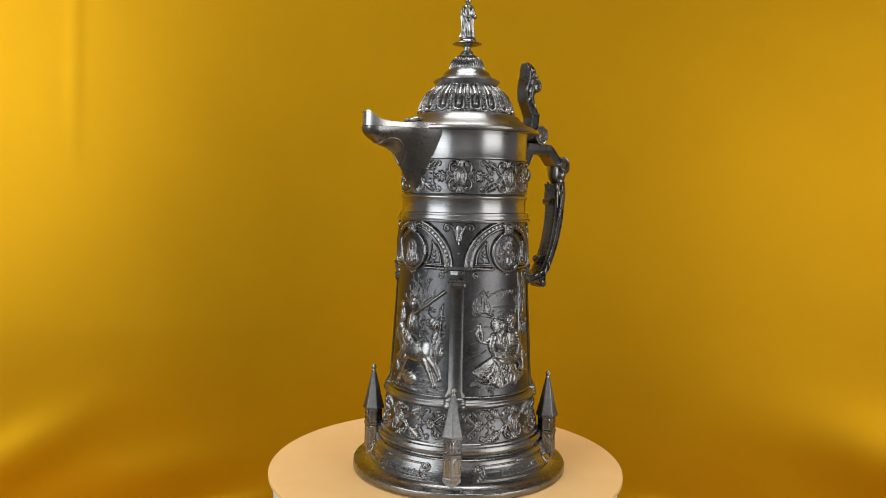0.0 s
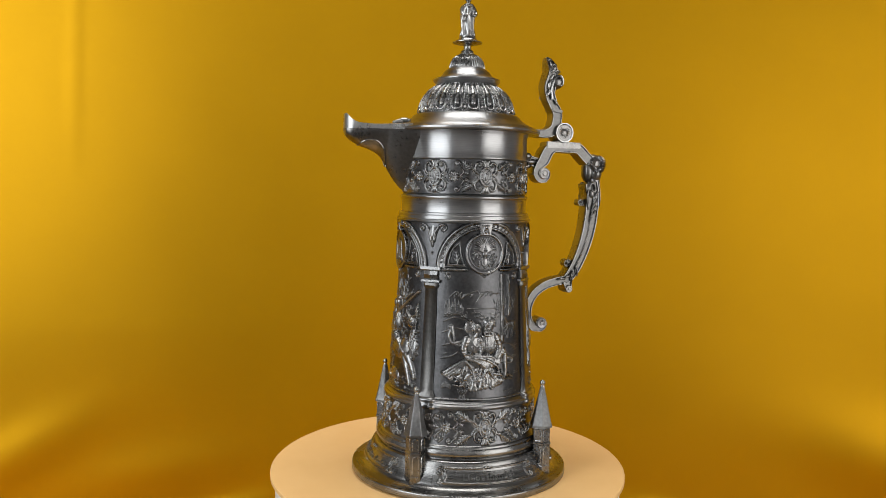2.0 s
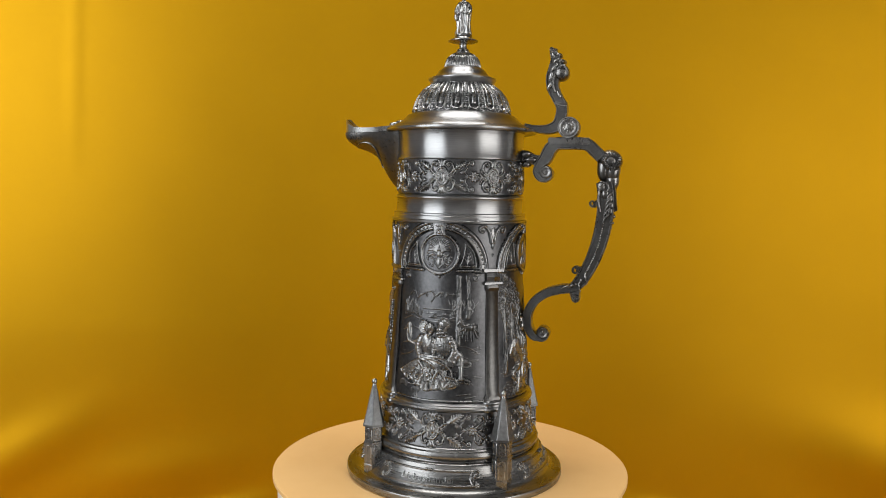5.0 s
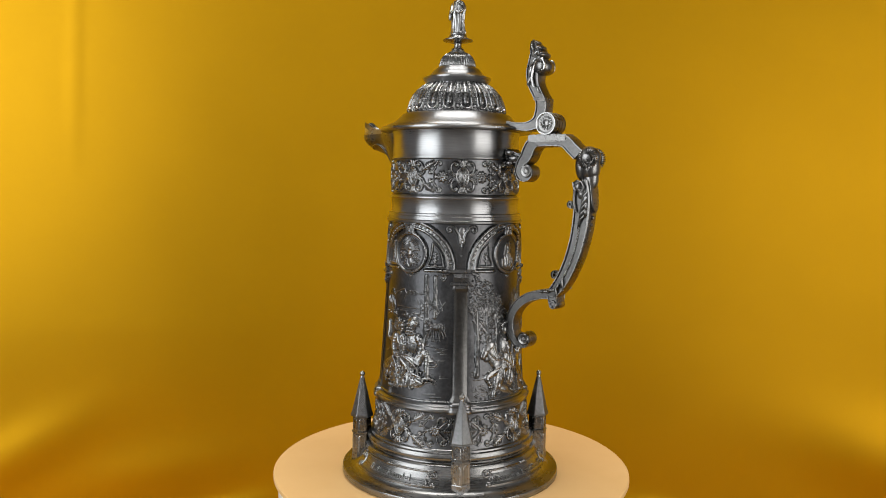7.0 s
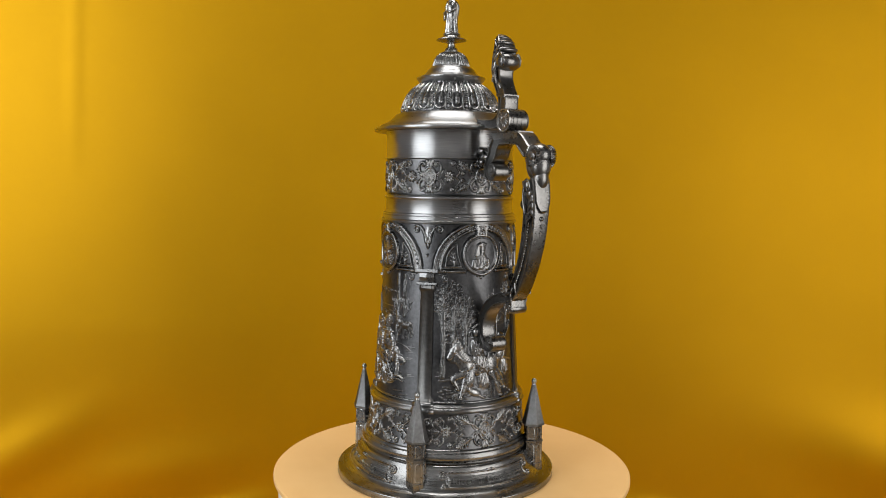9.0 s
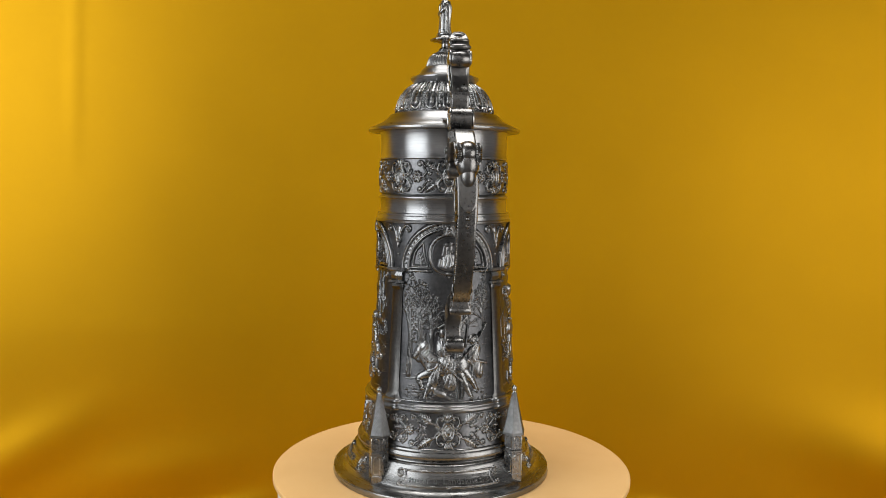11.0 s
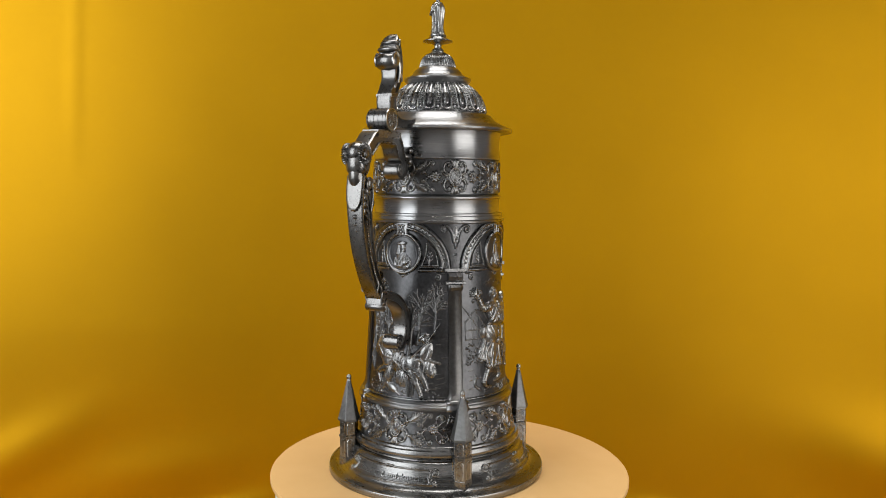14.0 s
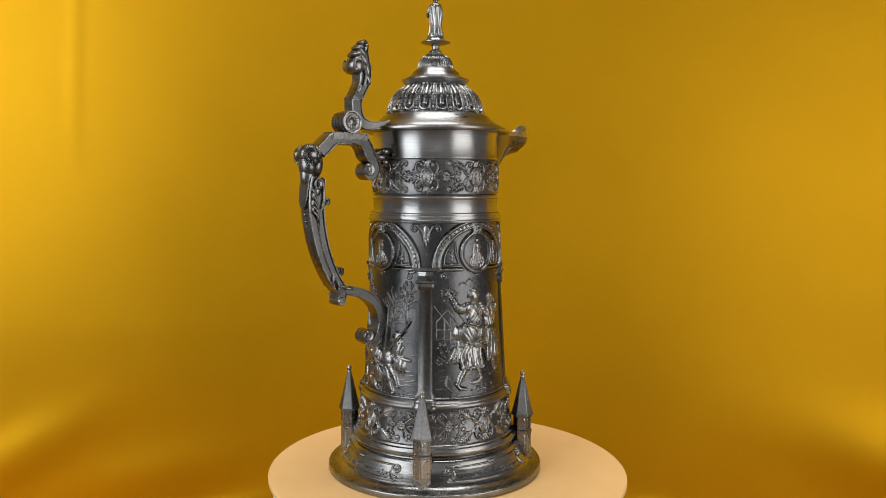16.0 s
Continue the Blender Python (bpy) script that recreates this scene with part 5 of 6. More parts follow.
def plaque(text, angle):
    e = SREF * radians(33)
    s = Sheet(-e, e, 0, SLEN, 0.0003)
    w = SREF * radians(26)
    s.plate((abs(s.U) < w + 0.002 * np.cos((s.V / SLEN - 0.5) * 6)) & (s.V > 0.0015) & (s.V < SLEN - 0.0015), 0.0004, 1)
    for v in (0.0015, SLEN - 0.0015):
        s.line([(-w - 0.002, v), (w + 0.002, v)], 0.0006, 0.0011, 1, smooth=0)
    for sg in (1, -1):
        s.line([(sg * (w + 0.001), 0.0015), (sg * (w - 0.0008), SLEN / 2), (sg * (w + 0.001), SLEN - 0.0015)], 0.0006, 0.0012, 1)
        s.scroll(sg * (w + 0.0040), SLEN - 0.0042, 0.0030, 90, 1.4, -sg, 0.0008, 0.0014, 1)
        s.scroll(sg * (w + 0.0034), 0.0030, 0.0020, 270, 1.2, sg, 0.0007, 0.0012, 1)
        s.scroll(sg * 0.0016, SLEN - 0.0012, 0.0013, 0, 1.2, 1, 0.0006, 0.0020, 1)
        s.blob(sg * 0.0006, 0.0006, 0.0008, 0.0007, 0.0016)
    meshes = bent(s, slope, SREF, {0: "plaque", 1: "scrolled_frame"})
    ob = part("plaque", meshes[0], DIMMED_FOOT_PEWTER, flagon, "curved name plaque with scrolled ends on the foot")
    ob.rotation_euler[2] = radians(angle)
    part("scrolled_frame", meshes[1], DIMMED_FOOT_PEWTER, ob)
    cu = bpy.data.curves.new("lettering", "FONT")
    cu.body, cu.size, cu.extrude, cu.align_x, cu.resolution_u = text, 0.0066 if len(text) > 14 else 0.0074, 0.0006, "CENTER", 2
    cu.space_character = 1.05
    tmp = new("lettering_source", cu)
    me = bpy.data.meshes.new_from_object(tmp.evaluated_get(bpy.context.evaluated_depsgraph_get()))
    bpy.data.objects.remove(tmp)
    for v in me.vertices:
        x, y, z = v.co
        r, zz, nr, nz = (float(q) for q in slope(y + 0.0038))
        q = 0.0009 + z
        r, zz, a = r + q * nr, zz + q * nz, x / SREF
        v.co = (r * math.cos(a), r * math.sin(a), zz)
    me.materials.clear()
    part("lettering", me, PEWTER, ob, "raised lettering")


for text, angle in (("Ritter u. Landsknecht", 0), ("Liebeshandel", -90), ("Tanzendes Bauernpaar", 90), ("Ritter Tod u. Teufel", 180)):
    plaque(text, angle)


# spout
def loft(stations, cap=1.0, n=18, closed_top=True):
    """Sections across the spout: (x, half width, top, bottom, sharpness)."""
    bm = bmesh.new()
    rings = []
    for x, w, top, low, p in curve_points(stations, 5):
        ring = []
        for k in range(n + 1):
            a = math.pi * k / n
            c, s = math.cos(a), math.sin(a)
            ring.append(bm.verts.new((x, w * math.copysign(abs(c) ** p, c), top - (top - low) * s ** max(0.9, p))))
        rings.append(ring)
    for p, q in zip(rings, rings[1:]):
        for k in range(n):
            bm.faces.new((p[k], p[k + 1], q[k + 1], q[k]))
        bm.faces.new((p[-1], p[0], q[0], q[-1]))
    bm.faces.new(rings[0]), bm.faces.new(rings[-1][::-1])
    return bm


SPOUT = [(-0.0984, 0.0030, 0.2698, 0.2682, 0.8), (-0.0968, 0.0062, 0.2700, 0.2645, 0.8), (-0.0925, 0.0088, 0.2700, 0.2608, 0.9), (-0.0860, 0.0106, 0.2700, 0.2572, 1.1), (-0.0790, 0.0122, 0.2700, 0.2550, 1.3),
                           (-0.0720, 0.0140, 0.2700, 0.2512, 1.5), (-0.0672, 0.0156, 0.2700, 0.2455, 1.6), (-0.0635, 0.0174, 0.2700, 0.2385, 1.65), (-0.0580, 0.0200, 0.2700, 0.2304, 1.7), (-0.0520, 0.0226, 0.2700, 0.2242, 1.75), (-0.0470, 0.0240, 0.2700, 0.2216, 1.75), (-0.0400, 0.0244, 0.2700, 0.2208, 1.75)]
spout = part("spout", loft(SPOUT),
             DIMMED_PEWTER, flagon, "beak-shaped smooth pewter spout", 60)


def flank(x, z):
    """Half width of the spout at a place along it and a height."""
    S = np.array(SPOUT)
    w, top, low, p = (float(np.interp(x, S[:, 0], S[:, k])) for k in (1, 2, 3, 4))
    f = min(max((top - z) / (top - low), 0.0), 1.0)
    return w * max(1 - f ** (2 / max(p, 0.9)), 0.0) ** (p / 2)


for sg in (1, -1):
    rim = curve_points([(-0.0872, 0.2580), (-0.0840, 0.2606), (-0.0790, 0.2618), (-0.0735, 0.2606), (-0.0694, 0.2565), (-0.0672, 0.2505), (-0.0662, 0.2445), (-0.0652, 0.2420)], 3)
    part("scalloped_ridge", tube([(x, sg * (flank(x, z) + 0.0001), z) for x, z in rim], 0.0008, steps=8, per=2), DIMMED_PEWTER, spout)

# lid
lid = part("lid", lathe([(0, 0.2698), (0.0520, 0.2698), (0.0560, 0.2694), (0.0588, 0.2698), (0.0594, 0.2708), (0.0592, 0.2722), (0.0580, 0.2730), (0.0556, 0.2734), (0.0545, 0.2746), (0.0515, 0.2758), (0.0478, 0.2778), (0.0445, 0.2804),
                        (0.0425, 0.2830), (0.0395, 0.2842), (0.0380, 0.2846), (0.0370, 0.288), (0.0340, 0.296), (0.0290, 0.302), (0.0235, 0.3062), (0.0235, 0.3076), (0.0246, 0.3084), (0.0262, 0.3104), (0.0268, 0.3112), (0.0266, 0.3122), (0.0256, 0.3126),
                        (0.0234, 0.3132), (0.0208, 0.3146), (0.0192, 0.3166), (0.0186, 0.3178), (0.0172, 0.3190), (0.0152, 0.3206), (0.0138, 0.3214), (0, 0.3216)], 160), TURNED, flagon, "domed pewter lid with turned mouldings")


def dome_wall(v):
    z = np.array([0.2840, 0.2865, 0.2900, 0.2940, 0.2980, 0.3020, 0.3050, 0.3070])
    r = np.array([0.0383, 0.0379, 0.0370, 0.0356, 0.0336, 0.0303, 0.0266, 0.0232])
    L = np.concatenate([[0], np.cumsum(np.hypot(np.diff(r), np.diff(z)))])
    L *= 0.0290 / L[-1]
    rr, zz = np.interp(v, L, r), np.interp(v, L, z)
    dr, dz = np.gradient(rr), np.gradient(zz)
    q = np.hypot(dr, dz)
    return rr, zz, dz / q, -dr / q


def gadroon():
    e = 0.0383 * math.pi / 18
    s = Sheet(-e, e, 0, 0.0290, 0.00028)
    s.line([(0, 0.0072), (0, 0.0160), (0, 0.0285)], 0.0020, 0.0013, 1, end=0.0017, smooth=0)
    s.ring(0, 0.0062, 0.0041, 0.0044, 0.0009, 0.0014, 1, 180, 360)
    for sg in (1, -1):
        s.line([(sg * 0.0041, 0.0062), (sg * 0.0040, 0.0285)], 0.0009, 0.0014, 1, end=0.0007, smooth=0)
        s.blob(sg * e, 0.0034, 0.0013, 0.0014, 0.0016)
        s.ring(sg * e, 0.0036, 0.0024, 0.0030, 0.0005, 0.0010, 1, 180, 360)
        for k in range(14):
            s.line([(sg * (e - 0.0013), 0.0068 + 0.0016 * k), (sg * e, 0.0062 + 0.0016 * k)], 0.0004, 0.0010, 1, smooth=0)
    s.undercut(0.0006, 2, 0.0003)
    s.soften(1)
    return s


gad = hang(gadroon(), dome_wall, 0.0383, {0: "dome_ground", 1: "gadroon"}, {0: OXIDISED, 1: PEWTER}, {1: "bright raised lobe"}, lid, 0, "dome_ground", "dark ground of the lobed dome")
for k in range(1, 18):
    spin_copy(gad, 20 * k)
part("fluted_cap", lathe([(0.0138, 0.3213), (0.0140, 0.3220), (0.0136, 0.3236), (0.0128, 0.3262), (0.0112, 0.3290), (0.0088, 0.3312), (0.0062, 0.3324), (0.0050, 0.3328), (0, 0.3329)], 320, flutes=40, depth=0.048), PEWTER, lid, "finely fluted cap", 80)
part("knop", lathe([(0, 0.3326), (0.0058, 0.3326), (0.0060, 0.3332), (0.0046, 0.3340), (0.0052, 0.3346), (0.0044, 0.3354), (0.0033, 0.3360), (0.0030, 0.3372), (0.0030, 0.3386), (0.0040, 0.3396), (0.0060, 0.3402), (0.0098, 0.3408), (0.0118, 0.3414), (0.0117, 0.3420),
                    (0.0096, 0.3424), (0.0080, 0.3434), (0.0070, 0.3446), (0.0068, 0.3464), (0.0060, 0.3470), (0, 0.3472)], 64), PEWTER, lid, "turned knop with a flared plate")


def finial():
    """Small robed figure as one plain casting."""
    bm = bmesh.new()
    rows = [(0.0066, 0.3468), (0.0068, 0.3480), (0.0060, 0.3520), (0.0058, 0.3570), (0.0064, 0.3620), (0.0070, 0.3660), (0.0066, 0.3694), (0.0046, 0.3716), (0.0022, 0.3726), (0.0020, 0.3734), (0.0029, 0.3746), (0.0034, 0.3768), (0.0030, 0.3790), (0.0016, 0.3803), (0, 0.3806)]
    fine = curve_points(rows, 4)
    fine[-1] = np.array((0, 0.3806))
    lathe([(max(r, 0), z) for r, z in fine], 72, bm)
    for v in bm.verts:
        x, y, z = v.co
        a = math.atan2(y, x)
        f = 1.0
        if z < 0.371:
            f += (0.17 * math.sin(7 * a + 1.3 + 130 * (z - 0.36) * math.cos(a)) + 0.08 * math.sin(15 * a + 240 * z)) * min(1, (0.371 - z) / 0.004)
        k = 1.0 if z < 0.371 else 1.25
        v.co = (x * f * 0.84, y * f * 0.66 * k, z)
    for sg in (1, -1):
        tube([(sg * 0.0048, 0, 0.3688), (sg * 0.0060, -0.0018, 0.3645), (sg * 0.0042, -0.0044, 0.3622), (sg * 0.0008, -0.0048, 0.3636)], 0.0015, bm, steps=8, taper=0.6)
    ball(bm, -0.0052, -0.0036, 0.3600, 0.0016, 1, 0.7, 2.0, 10, 6)
    return bm


part("finial_figure", finial(), PEWTER, lid, "tiny robed figure cast in bright pewter", 70)

# spout cover on the lid: a trough that ends in an upturned lip
def spout_cover():
    bm = bmesh.new()
    rings = []
    n = 16
    for x, w, edge, mid in curve_points([(-0.0982, 0.0022, 0.2812, 0.2806), (-0.0968, 0.0050, 0.2812, 0.2790), (-0.0942, 0.0076, 0.2778, 0.2762), (-0.0900, 0.0096, 0.2752, 0.2742), (-0.0850, 0.0112, 0.2741, 0.2736), (-0.0760, 0.0134, 0.2737, 0.2738),
                                         (-0.0660, 0.0164, 0.2739, 0.2746), (-0.0570, 0.0205, 0.2742, 0.2756), (-0.0480, 0.0240, 0.2744, 0.2762)], 5):
        ring = []
        for k in range(n + 1):
            s = 2 * k / n - 1
            ring.append(bm.verts.new((x, w * s, mid + (edge - mid) * abs(s) ** 3)))
        ring += [bm.verts.new((x, w, 0.2702)), bm.verts.new((x, -w, 0.2702))]
        rings.append(ring)
    m = n + 3
    for p, q in zip(rings, rings[1:]):
        for k in range(m):
            bm.faces.new((p[k], p[(k + 1) % m], q[(k + 1) % m], q[k]))
    bm.faces.new(rings[0]), bm.faces.new(rings[-1][::-1])
    return bm


part("spout_cover", spout_cover(), PEWTER, lid, "bright flat spout cover with an upturned lip", 45)
bm = bmesh.new()
ball(bm, -0.0505, 0, 0.2785, 0.0036, 1.5, 1.3, 0.6)
for sg in (1, -1):
    ball(bm, -0.0560, sg * 0.0032, 0.2770, 0.0026, 1.4, 0.9, 0.7)
part("leaf_boss", bm, PEWTER, lid)

# handle
handle = part("handle", strap([(0.1130, 0.2335, 0.0062, 0.0068), (0.1148, 0.2220, 0.0064, 0.0066), (0.1140, 0.2050, 0.0064, 0.0062), (0.1112, 0.1890, 0.0061, 0.0060), (0.1062, 0.1735, 0.0057, 0.0058), (0.0995, 0.1600, 0.0052, 0.0058), (0.0930, 0.1515, 0.0044, 0.0058)], groove=0.0013),
              DIMMED_PEWTER, flagon, "curved scrolled pewter handle topped by a ram's head")
handle.rotation_euler[2] = radians(2.5)
part("lower_scroll", strap([(0.0965, 0.1532, 0.0030, 0.0057), (0.0905, 0.1512, 0.0036, 0.0056), (0.0815, 0.1496, 0.0036, 0.0056), (0.0715, 0.1462, 0.0035, 0.0056), (0.0628, 0.1395, 0.0035, 0.0056), (0.0578, 0.1300, 0.0036, 0.0056), (0.0577, 0.1200, 0.0034, 0.0057), (0.0622, 0.1122, 0.0030, 0.0058)]
                           + spiral(0.0690, 0.1150, 0.0052, 240, 1.25, 1, 0.0022, 0.0060)), DIMMED_PEWTER, handle)
part("scroll_roll", roll(0.0700, 0.1150, 0.0044, 0.0066), DIMMED_PEWTER, handle)
part("elbow_roll", roll(0.0945, 0.1436, 0.0032, 0.0072), DIMMED_PEWTER, handle)
part("elbow_leaf", strap([(0.0930, 0.1500, 0.0040, 0.0062), (0.0945, 0.1440, 0.0032, 0.0066), (0.0958, 0.1412, 0.0014, 0.0060)]), DIMMED_PEWTER, handle)
part("inner_curl", strap([(0.0985, 0.1660, 0.0016, 0.0040), (0.0945, 0.1672, 0.0014, 0.0040)] + spiral(0.0938, 0.1648, 0.0030, 80, 1.0, 1, 0.0010, 0.0040)), DIMMED_PEWTER, handle)
part("grip_curl", strap([(0.1085, 0.2190, 0.0016, 0.0040), (0.1062, 0.2150, 0.0014, 0.0040)] + spiral(0.1048, 0.2172, 0.0026, 300, 1.0, -1, 0.0010, 0.0040)), DIMMED_PEWTER, handle)
part("bracket", strap([(0.1105, 0.2520, 0.0047, 0.0066), (0.1060, 0.2560, 0.0047, 0.0066), (0.1010, 0.2606, 0.0047, 0.0066), (0.0960, 0.2622, 0.0047, 0.0066), (0.0850, 0.2624, 0.0047, 0.0066), (0.0765, 0.2620, 0.0047, 0.0066), (0.0715, 0.2580, 0.0050, 0.0064),
                       (0.0680, 0.2510, 0.0050, 0.0062), (0.0638, 0.2462, 0.0036, 0.0060), (0.0615, 0.2410, 0.0030, 0.0060)] + spiral(0.0676, 0.2398, 0.0060, 190, 1.3, 1, 0.0026, 0.0060)), DIMMED_PEWTER, handle)
bm = bmesh.new()
bmesh.ops.create_cube(bm, size=1, matrix=Matrix.Translation((0.0856, 0, 0.2640)) @ Matrix.Diagonal((0.0318, 0.0136, 0.0052, 1)))
bmesh.ops.bevel(bm, geom=bm.edges, offset=0.0007, segments=2, affect="EDGES")
part("bracket_plate", bm, DIMMED_PEWTER, handle, sharp=50)
part("bracket_web", strap([(0.0660, 0.2480, 0.0048, 0.0044), (0.0590, 0.2498, 0.0040, 0.0044), (0.0530, 0.2520, 0.0044, 0.0046), (0.0492, 0.2525, 0.0046, 0.0046)]), DIMMED_PEWTER, handle)
bm = bmesh.new()
for sg in (1, -1):
    ball(bm, 0.0560, sg * 0.0042, 0.2495, 0.0034, 1.6, 0.7, 0.8)
    ball(bm, 0.0530, sg * 0.0050, 0.2540, 0.0030, 1.2, 0.7, 0.9)
    ball(bm, 0.0530, sg * 0.0050, 0.2460, 0.0026, 1.2, 0.7, 0.9)
part("bracket_leaf", bm, DIMMED_PEWTER, handle)
part("scroll_core", roll(0.0685, 0.2400, 0.0046, 0.0064), DIMMED_PEWTER, handle)

# ram's head at the shoulder of the handle
bm = bmesh.new()
ball(bm, 0.1164, 0, 0.2498, 0.0088, 1.0, 0.92, 0.92, 24, 14)
ball(bm, 0.1186, 0, 0.2430, 0.0076, 0.82, 1.0, 1.35, 24, 14)
ball(bm, 0.1186, 0, 0.2352, 0.0058, 0.95, 0.98, 1.55, 20, 12)
ball(bm, 0.1120, 0, 0.2440, 0.0066, 0.80, 0.90, 1.60, 20, 12)
for sg in (1, -1):
    ball(bm, 0.1190, sg * 0.0062, 0.2428, 0.0013)
    ball(bm, 0.1220, sg * 0.0026, 0.2345, 0.0012)
ram = part("ram_head", bm, DIMMED_PEWTER, handle, "ram's head casting", 70)
for sg in (1, -1):
    bm = bmesh.new()
    for k in range(26):
        a = 2 * math.pi * k / 26
        bmesh.ops.create_uvsphere(bm, u_segments=10, v_segments=6, radius=0.0024,
                                  matrix=Matrix.Translation((0.1184 + 0.0052 * math.cos(a), sg * 0.0066, 0.2490 + 0.0052 * math.sin(a))) @ Matrix.Rotation(-a, 4, "Y") @ Matrix.Diagonal((1.15, 0.85, 0.30, 1)))
    tube([(0.1184 + 0.0049 * math.cos(2 * math.pi * k / 16), sg * 0.0060, 0.2490 + 0.0049 * math.sin(2 * math.pi * k / 16)) for k in range(17)], 0.0019, bm, 8, 2)
    tube([(0.1184 + q * math.cos(w), sg * (0.0066 + 0.0010 * f), 0.2490 + q * math.sin(w)) for f, q, w in ((f, 0.0028 * (1 - 0.8 * f), 1.0 + 5.5 * f) for f in (0, 0.25, 0.5, 0.75, 1.0))], 0.0010, bm, 8, 4, 0.5)
    part("horn", bm, DIMMED_PEWTER, ram, "ribbed curled horn", 50)

# acanthus under the ram's head, beads down both sides of the grip
bm = bmesh.new()
for sg in (1, -1):
    for x, z, r in ((0.1110, 0.2298, 0.0042), (0.1140, 0.2245, 0.0036), (0.1175, 0.2210, 0.0034), (0.1182, 0.2160, 0.0030), (0.1178, 0.2115, 0.0026)):
        ball(bm, x, sg * 0.0056, z, r, 0.8, 0.45, 1.1, 12, 8)
part("grip_leaf", bm, DIMMED_PEWTER, handle)
for sg in (1, -1):
    bm = bmesh.new()
    L = curve_points([(0.1140, 0.2060), (0.1112, 0.1890), (0.1062, 0.1735), (0.1005, 0.1620)], 9)
    for k, (x, z) in enumerate(L):
        ball(bm, x, sg * 0.0052, z, 0.00075, seg=8, rings=5)
    part("bead_row", bm, PEWTER, handle, "row of small beads")
bm = bmesh.new()
for z, r in ((0.2130, 0.0022), (0.2075, 0.0017), (0.2025, 0.0014), (0.1985, 0.0011)):
    ball(bm, float(np.interp(z, (0.19, 0.205, 0.222), (0.1172, 0.1204, 0.1214))), 0, z, r)
part("back_drops", bm, DIMMED_PEWTER, handle)
part("back_leaf", strap([(0.1176, 0.2350, 0.0030, 0.0060), (0.1196, 0.2250, 0.0026, 0.0060), (0.1206, 0.2170, 0.0024, 0.0052), (0.1222, 0.2128, 0.0014, 0.0030), (0.1230, 0.2118, 0.0008, 0.0016)]), DIMMED_PEWTER, handle)

for sg in (1, -1):
    bm = bmesh.new()
    for x, z, dx, dz in ((0.0985, 0.1590, -0.0020, -0.0075), (0.1010, 0.1625, 0.0012, -0.0080), (0.0950, 0.1545, -0.0065, -0.0030), (0.0905, 0.1525, -0.0070, -0.0014), (0.0965, 0.1560, 0.0005, -0.0090)):
        tube([(x, sg * 0.0058, z), (x + dx * 0.5, sg * 0.0066, z + dz * 0.5 + 0.0008), (x + dx, sg * 0.0060, z + dz)], 0.0012, bm, 8, 4, 0.4)
    part("elbow_acanthus", bm, DIMMED_PEWTER, handle, sharp=70)
    bm = bmesh.new()
    tube([(x, sg * y, z) for x, y, z in ((0.1108, 0.0064, 0.2110), (0.1092, 0.0068, 0.2200), (0.1104, 0.0070, 0.2300), (0.1142, 0.0070, 0.2330), (0.1166, 0.0070, 0.2290), (0.1148, 0.0070, 0.2258), (0.1128, 0.0070, 0.2278))], 0.0010, bm, 8, 5, 0.7)
    for k in range(5):
        x, z = 0.1196 - 0.0006 * k, 0.2260 - 0.0042 * k
        tube([(x, sg * 0.0058, z), (x - 0.0030, sg * 0.0068, z - 0.0036), (x - 0.0048, sg * 0.0060, z - 0.0094)], 0.0012, bm, 8, 4, 0.35)
    part("grip_acanthus", bm, DIMMED_PEWTER, handle, sharp=70)

# hinge and thumb lift
hinge = part("hinge", roll(0.0851, 0.2742, 0.0080, 0.0076, bulge=1.0, steps=40), DIMMED_PEWTER, flagon, "barrel hinge with round embossed ends")
hinge.rotation_euler[2] = radians(2.5)
for sg in (1, -1):
    bm = bmesh.new()
    lathe([(0, 0.0070), (0.0066, 0.0074), (0.0072, 0.0082), (0.0080, 0.0082), (0.0082, 0.0074)], 32, bm)
    ball(bm, 0, 0.0002, 0.0072, 0.0012, 0.8, 1.6, 0.7, 10, 6)
    ball(bm, 0.0003, 0.0026, 0.0072, 0.0008, 1, 1, 0.8, 8, 5)
    for side in (1, -1):
        for k in range(5):
            a = radians(62 - 30 * k)
            tube([(side * 0.0010, 0.0010 - 0.0003 * k, 0.0072), (side * (0.0010 + 0.0022 * math.cos(a)), 0.0010 + 0.0022 * math.sin(a), 0.0077), (side * (0.0012 + 0.0042 * math.cos(a)), 0.0008 + 0.0042 * math.sin(a), 0.0073)], 0.00050, bm, 6, 3, 0.6)
        tube([(0, -0.0014, 0.0073), (side * 0.0008, -0.0030, 0.0076), (side * 0.0016, -0.0048, 0.0072)], 0.0005, bm, 6, 3, 0.7)
    for v in bm.verts:
        x, y, z = v.co
        v.co = (0.0851 + x, sg * z, 0.2742 + y)
    part("end_medallion", bm, PEWTER, hinge)
for y in (-0.0035, 0, 0.0035):
    bm = roll(0.0851, 0.2742, 0.0083, 0.0014, bulge=1.0, steps=40)
    for v in bm.verts:
        v.co.y += y
    part("knuckle", bm, DIMMED_PEWTER, hinge)
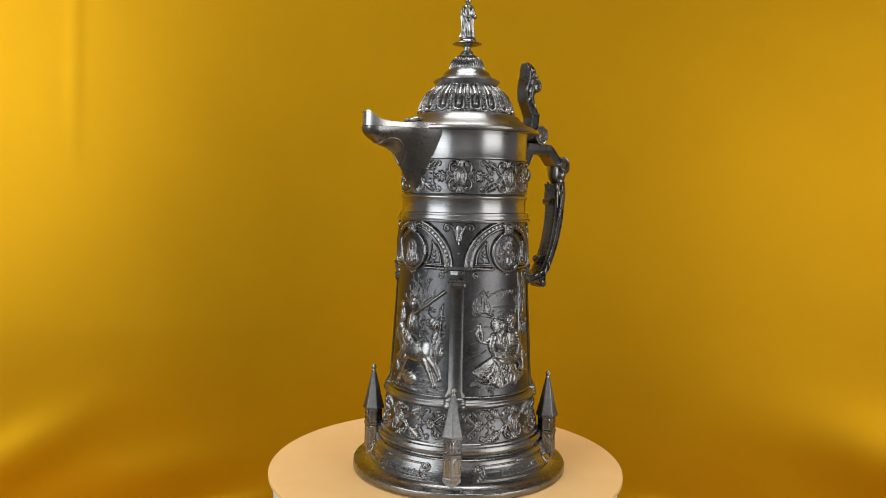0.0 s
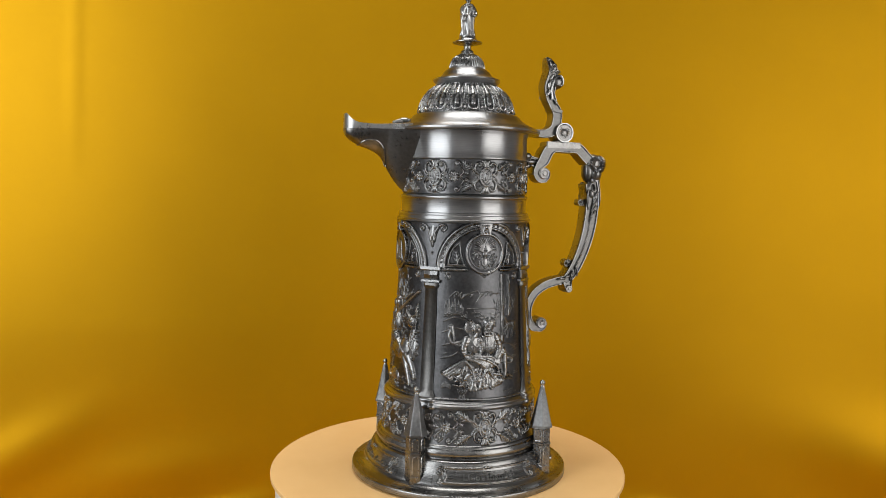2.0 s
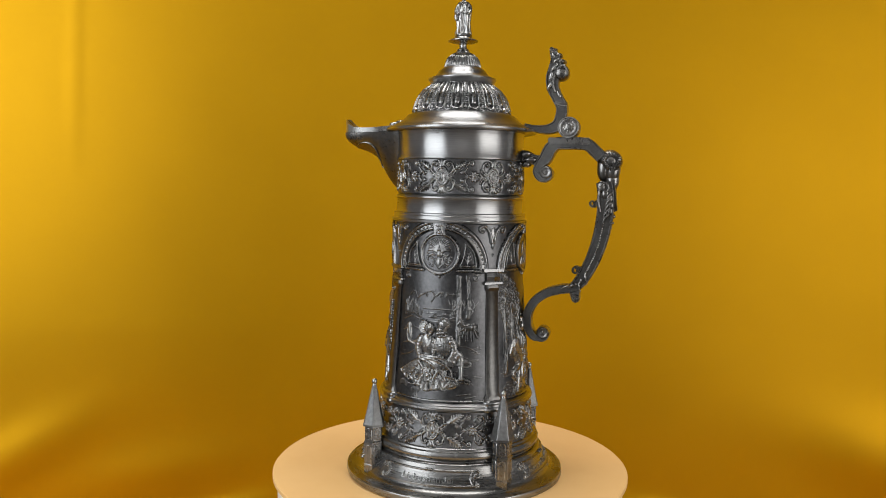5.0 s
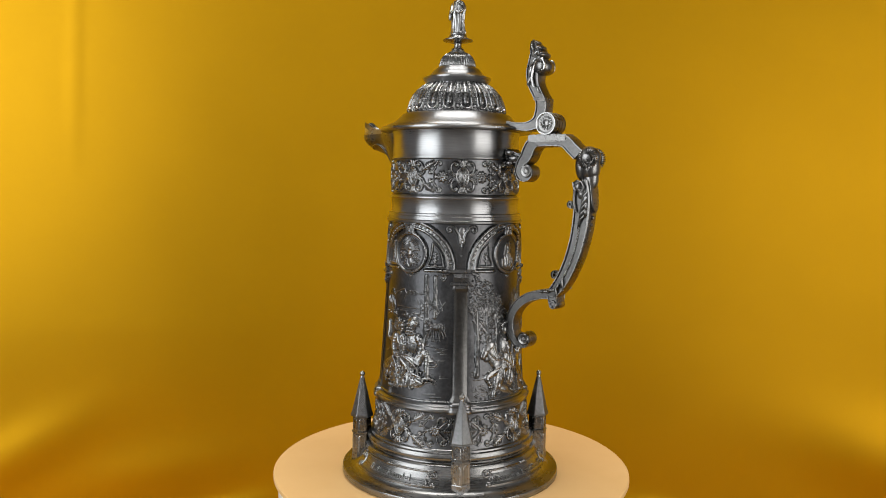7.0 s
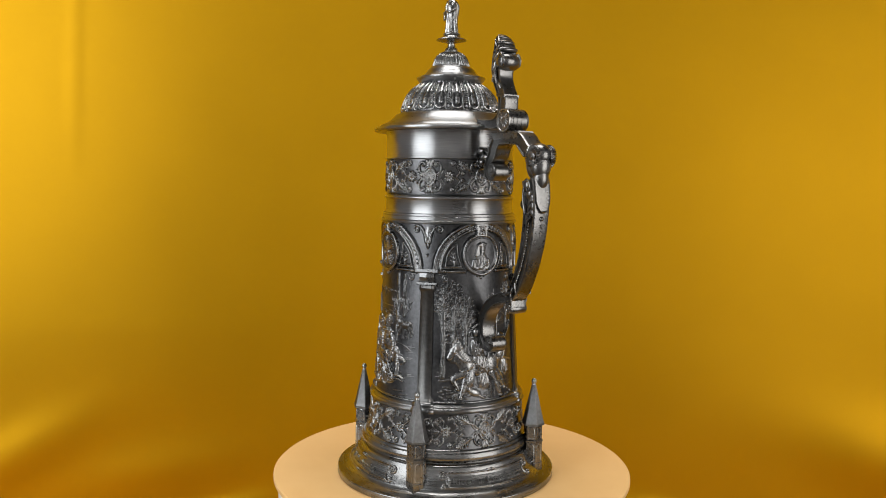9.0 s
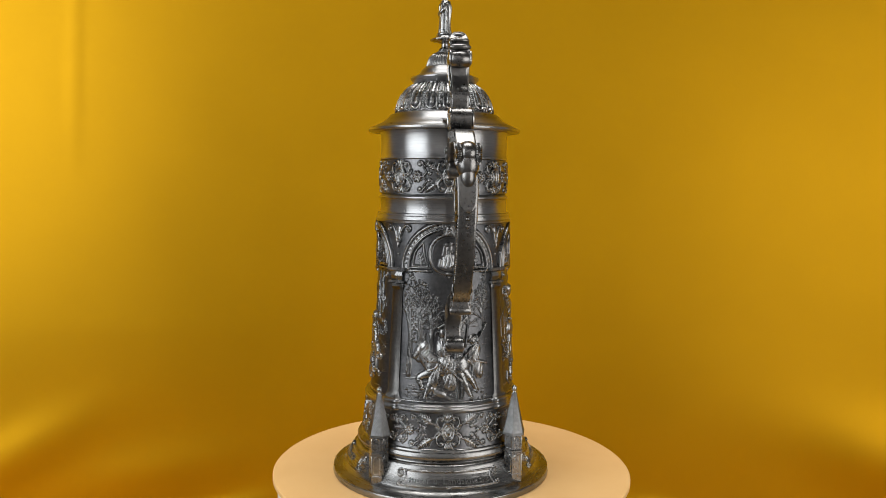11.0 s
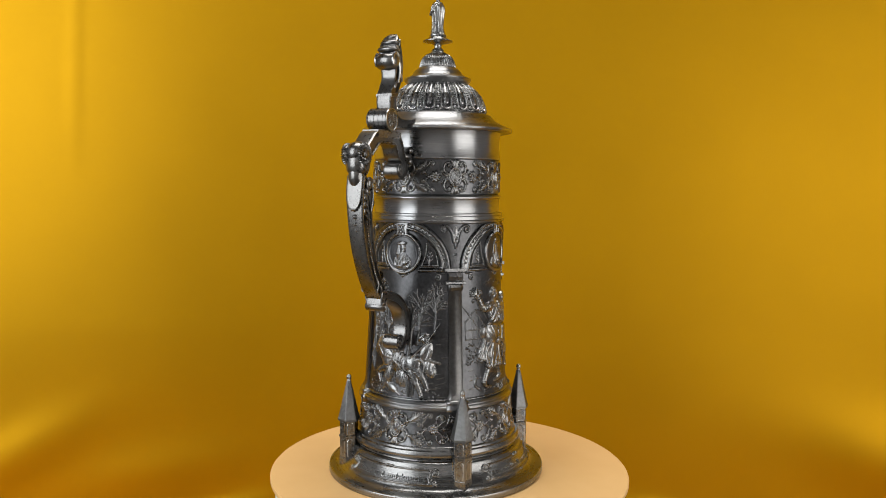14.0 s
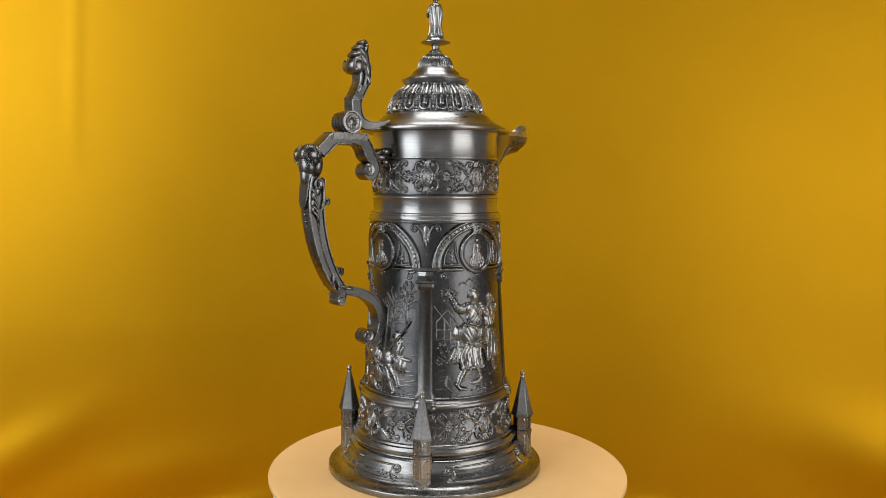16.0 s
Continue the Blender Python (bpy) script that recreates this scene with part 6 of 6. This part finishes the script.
lift = part("thumb_lift", strap([(0.0515, 0.2756, 0.0018, 0.0090), (0.0590, 0.2734, 0.0026, 0.0070), (0.0690, 0.2730, 0.0036, 0.0060), (0.0765, 0.2764, 0.0046, 0.0058), (0.0790, 0.2840, 0.0044, 0.0058), (0.0790, 0.2905, 0.0044, 0.0058), (0.0758, 0.2965, 0.0042, 0.0056),
                                 (0.0722, 0.3040, 0.0046, 0.0058), (0.0716, 0.3115, 0.0052, 0.0064), (0.0732, 0.3185, 0.0050, 0.0070), (0.0736, 0.3255, 0.0040, 0.0068), (0.0712, 0.3315, 0.0026, 0.0056), (0.0692, 0.3352, 0.0010, 0.0030)]), DIMMED_PEWTER, lid, "upright scrolled thumb lift")
lift.rotation_euler[2] = radians(2.5)
bm = roll(0.0782, 0.3155, 0.0054, 0.0066, bulge=1.15)
for sg in (1, -1):
    ball(bm, 0.0782, sg * 0.0062, 0.3155, 0.0050, 1, 0.5, 1, 18, 10)
part("volute", bm, DIMMED_PEWTER, lift, sharp=60)
part("collar", strap([(0.0738, 0.2930, 0.0012, 0.0064), (0.0790, 0.2918, 0.0012, 0.0066), (0.0832, 0.2914, 0.0012, 0.0064)], groove=0.0001), DIMMED_PEWTER, lift)
for x, z, r, w, tip in ((0.0778, 0.3238, 0.0034, 0.0082, 0.0030), (0.0752, 0.3288, 0.0030, 0.0072, 0.0026), (0.0722, 0.3330, 0.0022, 0.0048, 0.0018)):
    bm = bmesh.new()
    ball(bm, x, 0, z, r, 1.15, w / r, 0.72, 22, 12)
    part("acanthus_lobe", bm, DIMMED_PEWTER, lift, sharp=70)
bm = bmesh.new()
for sg in (1, -1):
    for x, z, r, a in ((0.0700, 0.3060, 0.0030, 60), (0.0706, 0.3130, 0.0030, 75), (0.0730, 0.3195, 0.0028, 50), (0.0744, 0.3250, 0.0024, 40), (0.0715, 0.3290, 0.0020, 110), (0.0770, 0.2990, 0.0020, 120)):
        bmesh.ops.create_uvsphere(bm, u_segments=12, v_segments=8, radius=r,
                                  matrix=Matrix.Translation((x, sg * 0.0060, z)) @ Matrix.Rotation(radians(-a), 4, "Y") @ Matrix.Diagonal((1.5, 0.45, 0.5, 1)))
part("side_leaf", bm, PEWTER, lift, sharp=70)
for sg in (1, -1):
    part("side_curl", tube([(0.0735, sg * 0.0062, 0.3010), (0.0722, sg * 0.0068, 0.3090), (0.0752, sg * 0.0068, 0.3180), (0.0800, sg * 0.0070, 0.3205), (0.0826, sg * 0.0070, 0.3165), (0.0812, sg * 0.0070, 0.3125), (0.0780, sg * 0.0070, 0.3150), (0.0796, sg * 0.0070, 0.3175)], 0.0010), PEWTER, lift)


# ---- motion: plate and flagon turn together about the turntable's axis ----
SPEED = 11.354


def motions():
    times = [0.5 * k for k in range(33)]
    walk(plate, [(t, pose(0, 0, 0, 0, 0, -SPEED * t) @ pose(-0.0010, 0.0040, 0)) for t in times])
    walk(flagon, [(t, pose(0, 0, 0, 0, 0, -SPEED * t) @ pose(0.0098, 0.0009, 0.0004, -0.291, 0, 0) @ pose(0, 0, 0, 0, 0.486, 0) @ pose(0, 0, 0, 0, 0, 40.4)) for t in times])


motions()
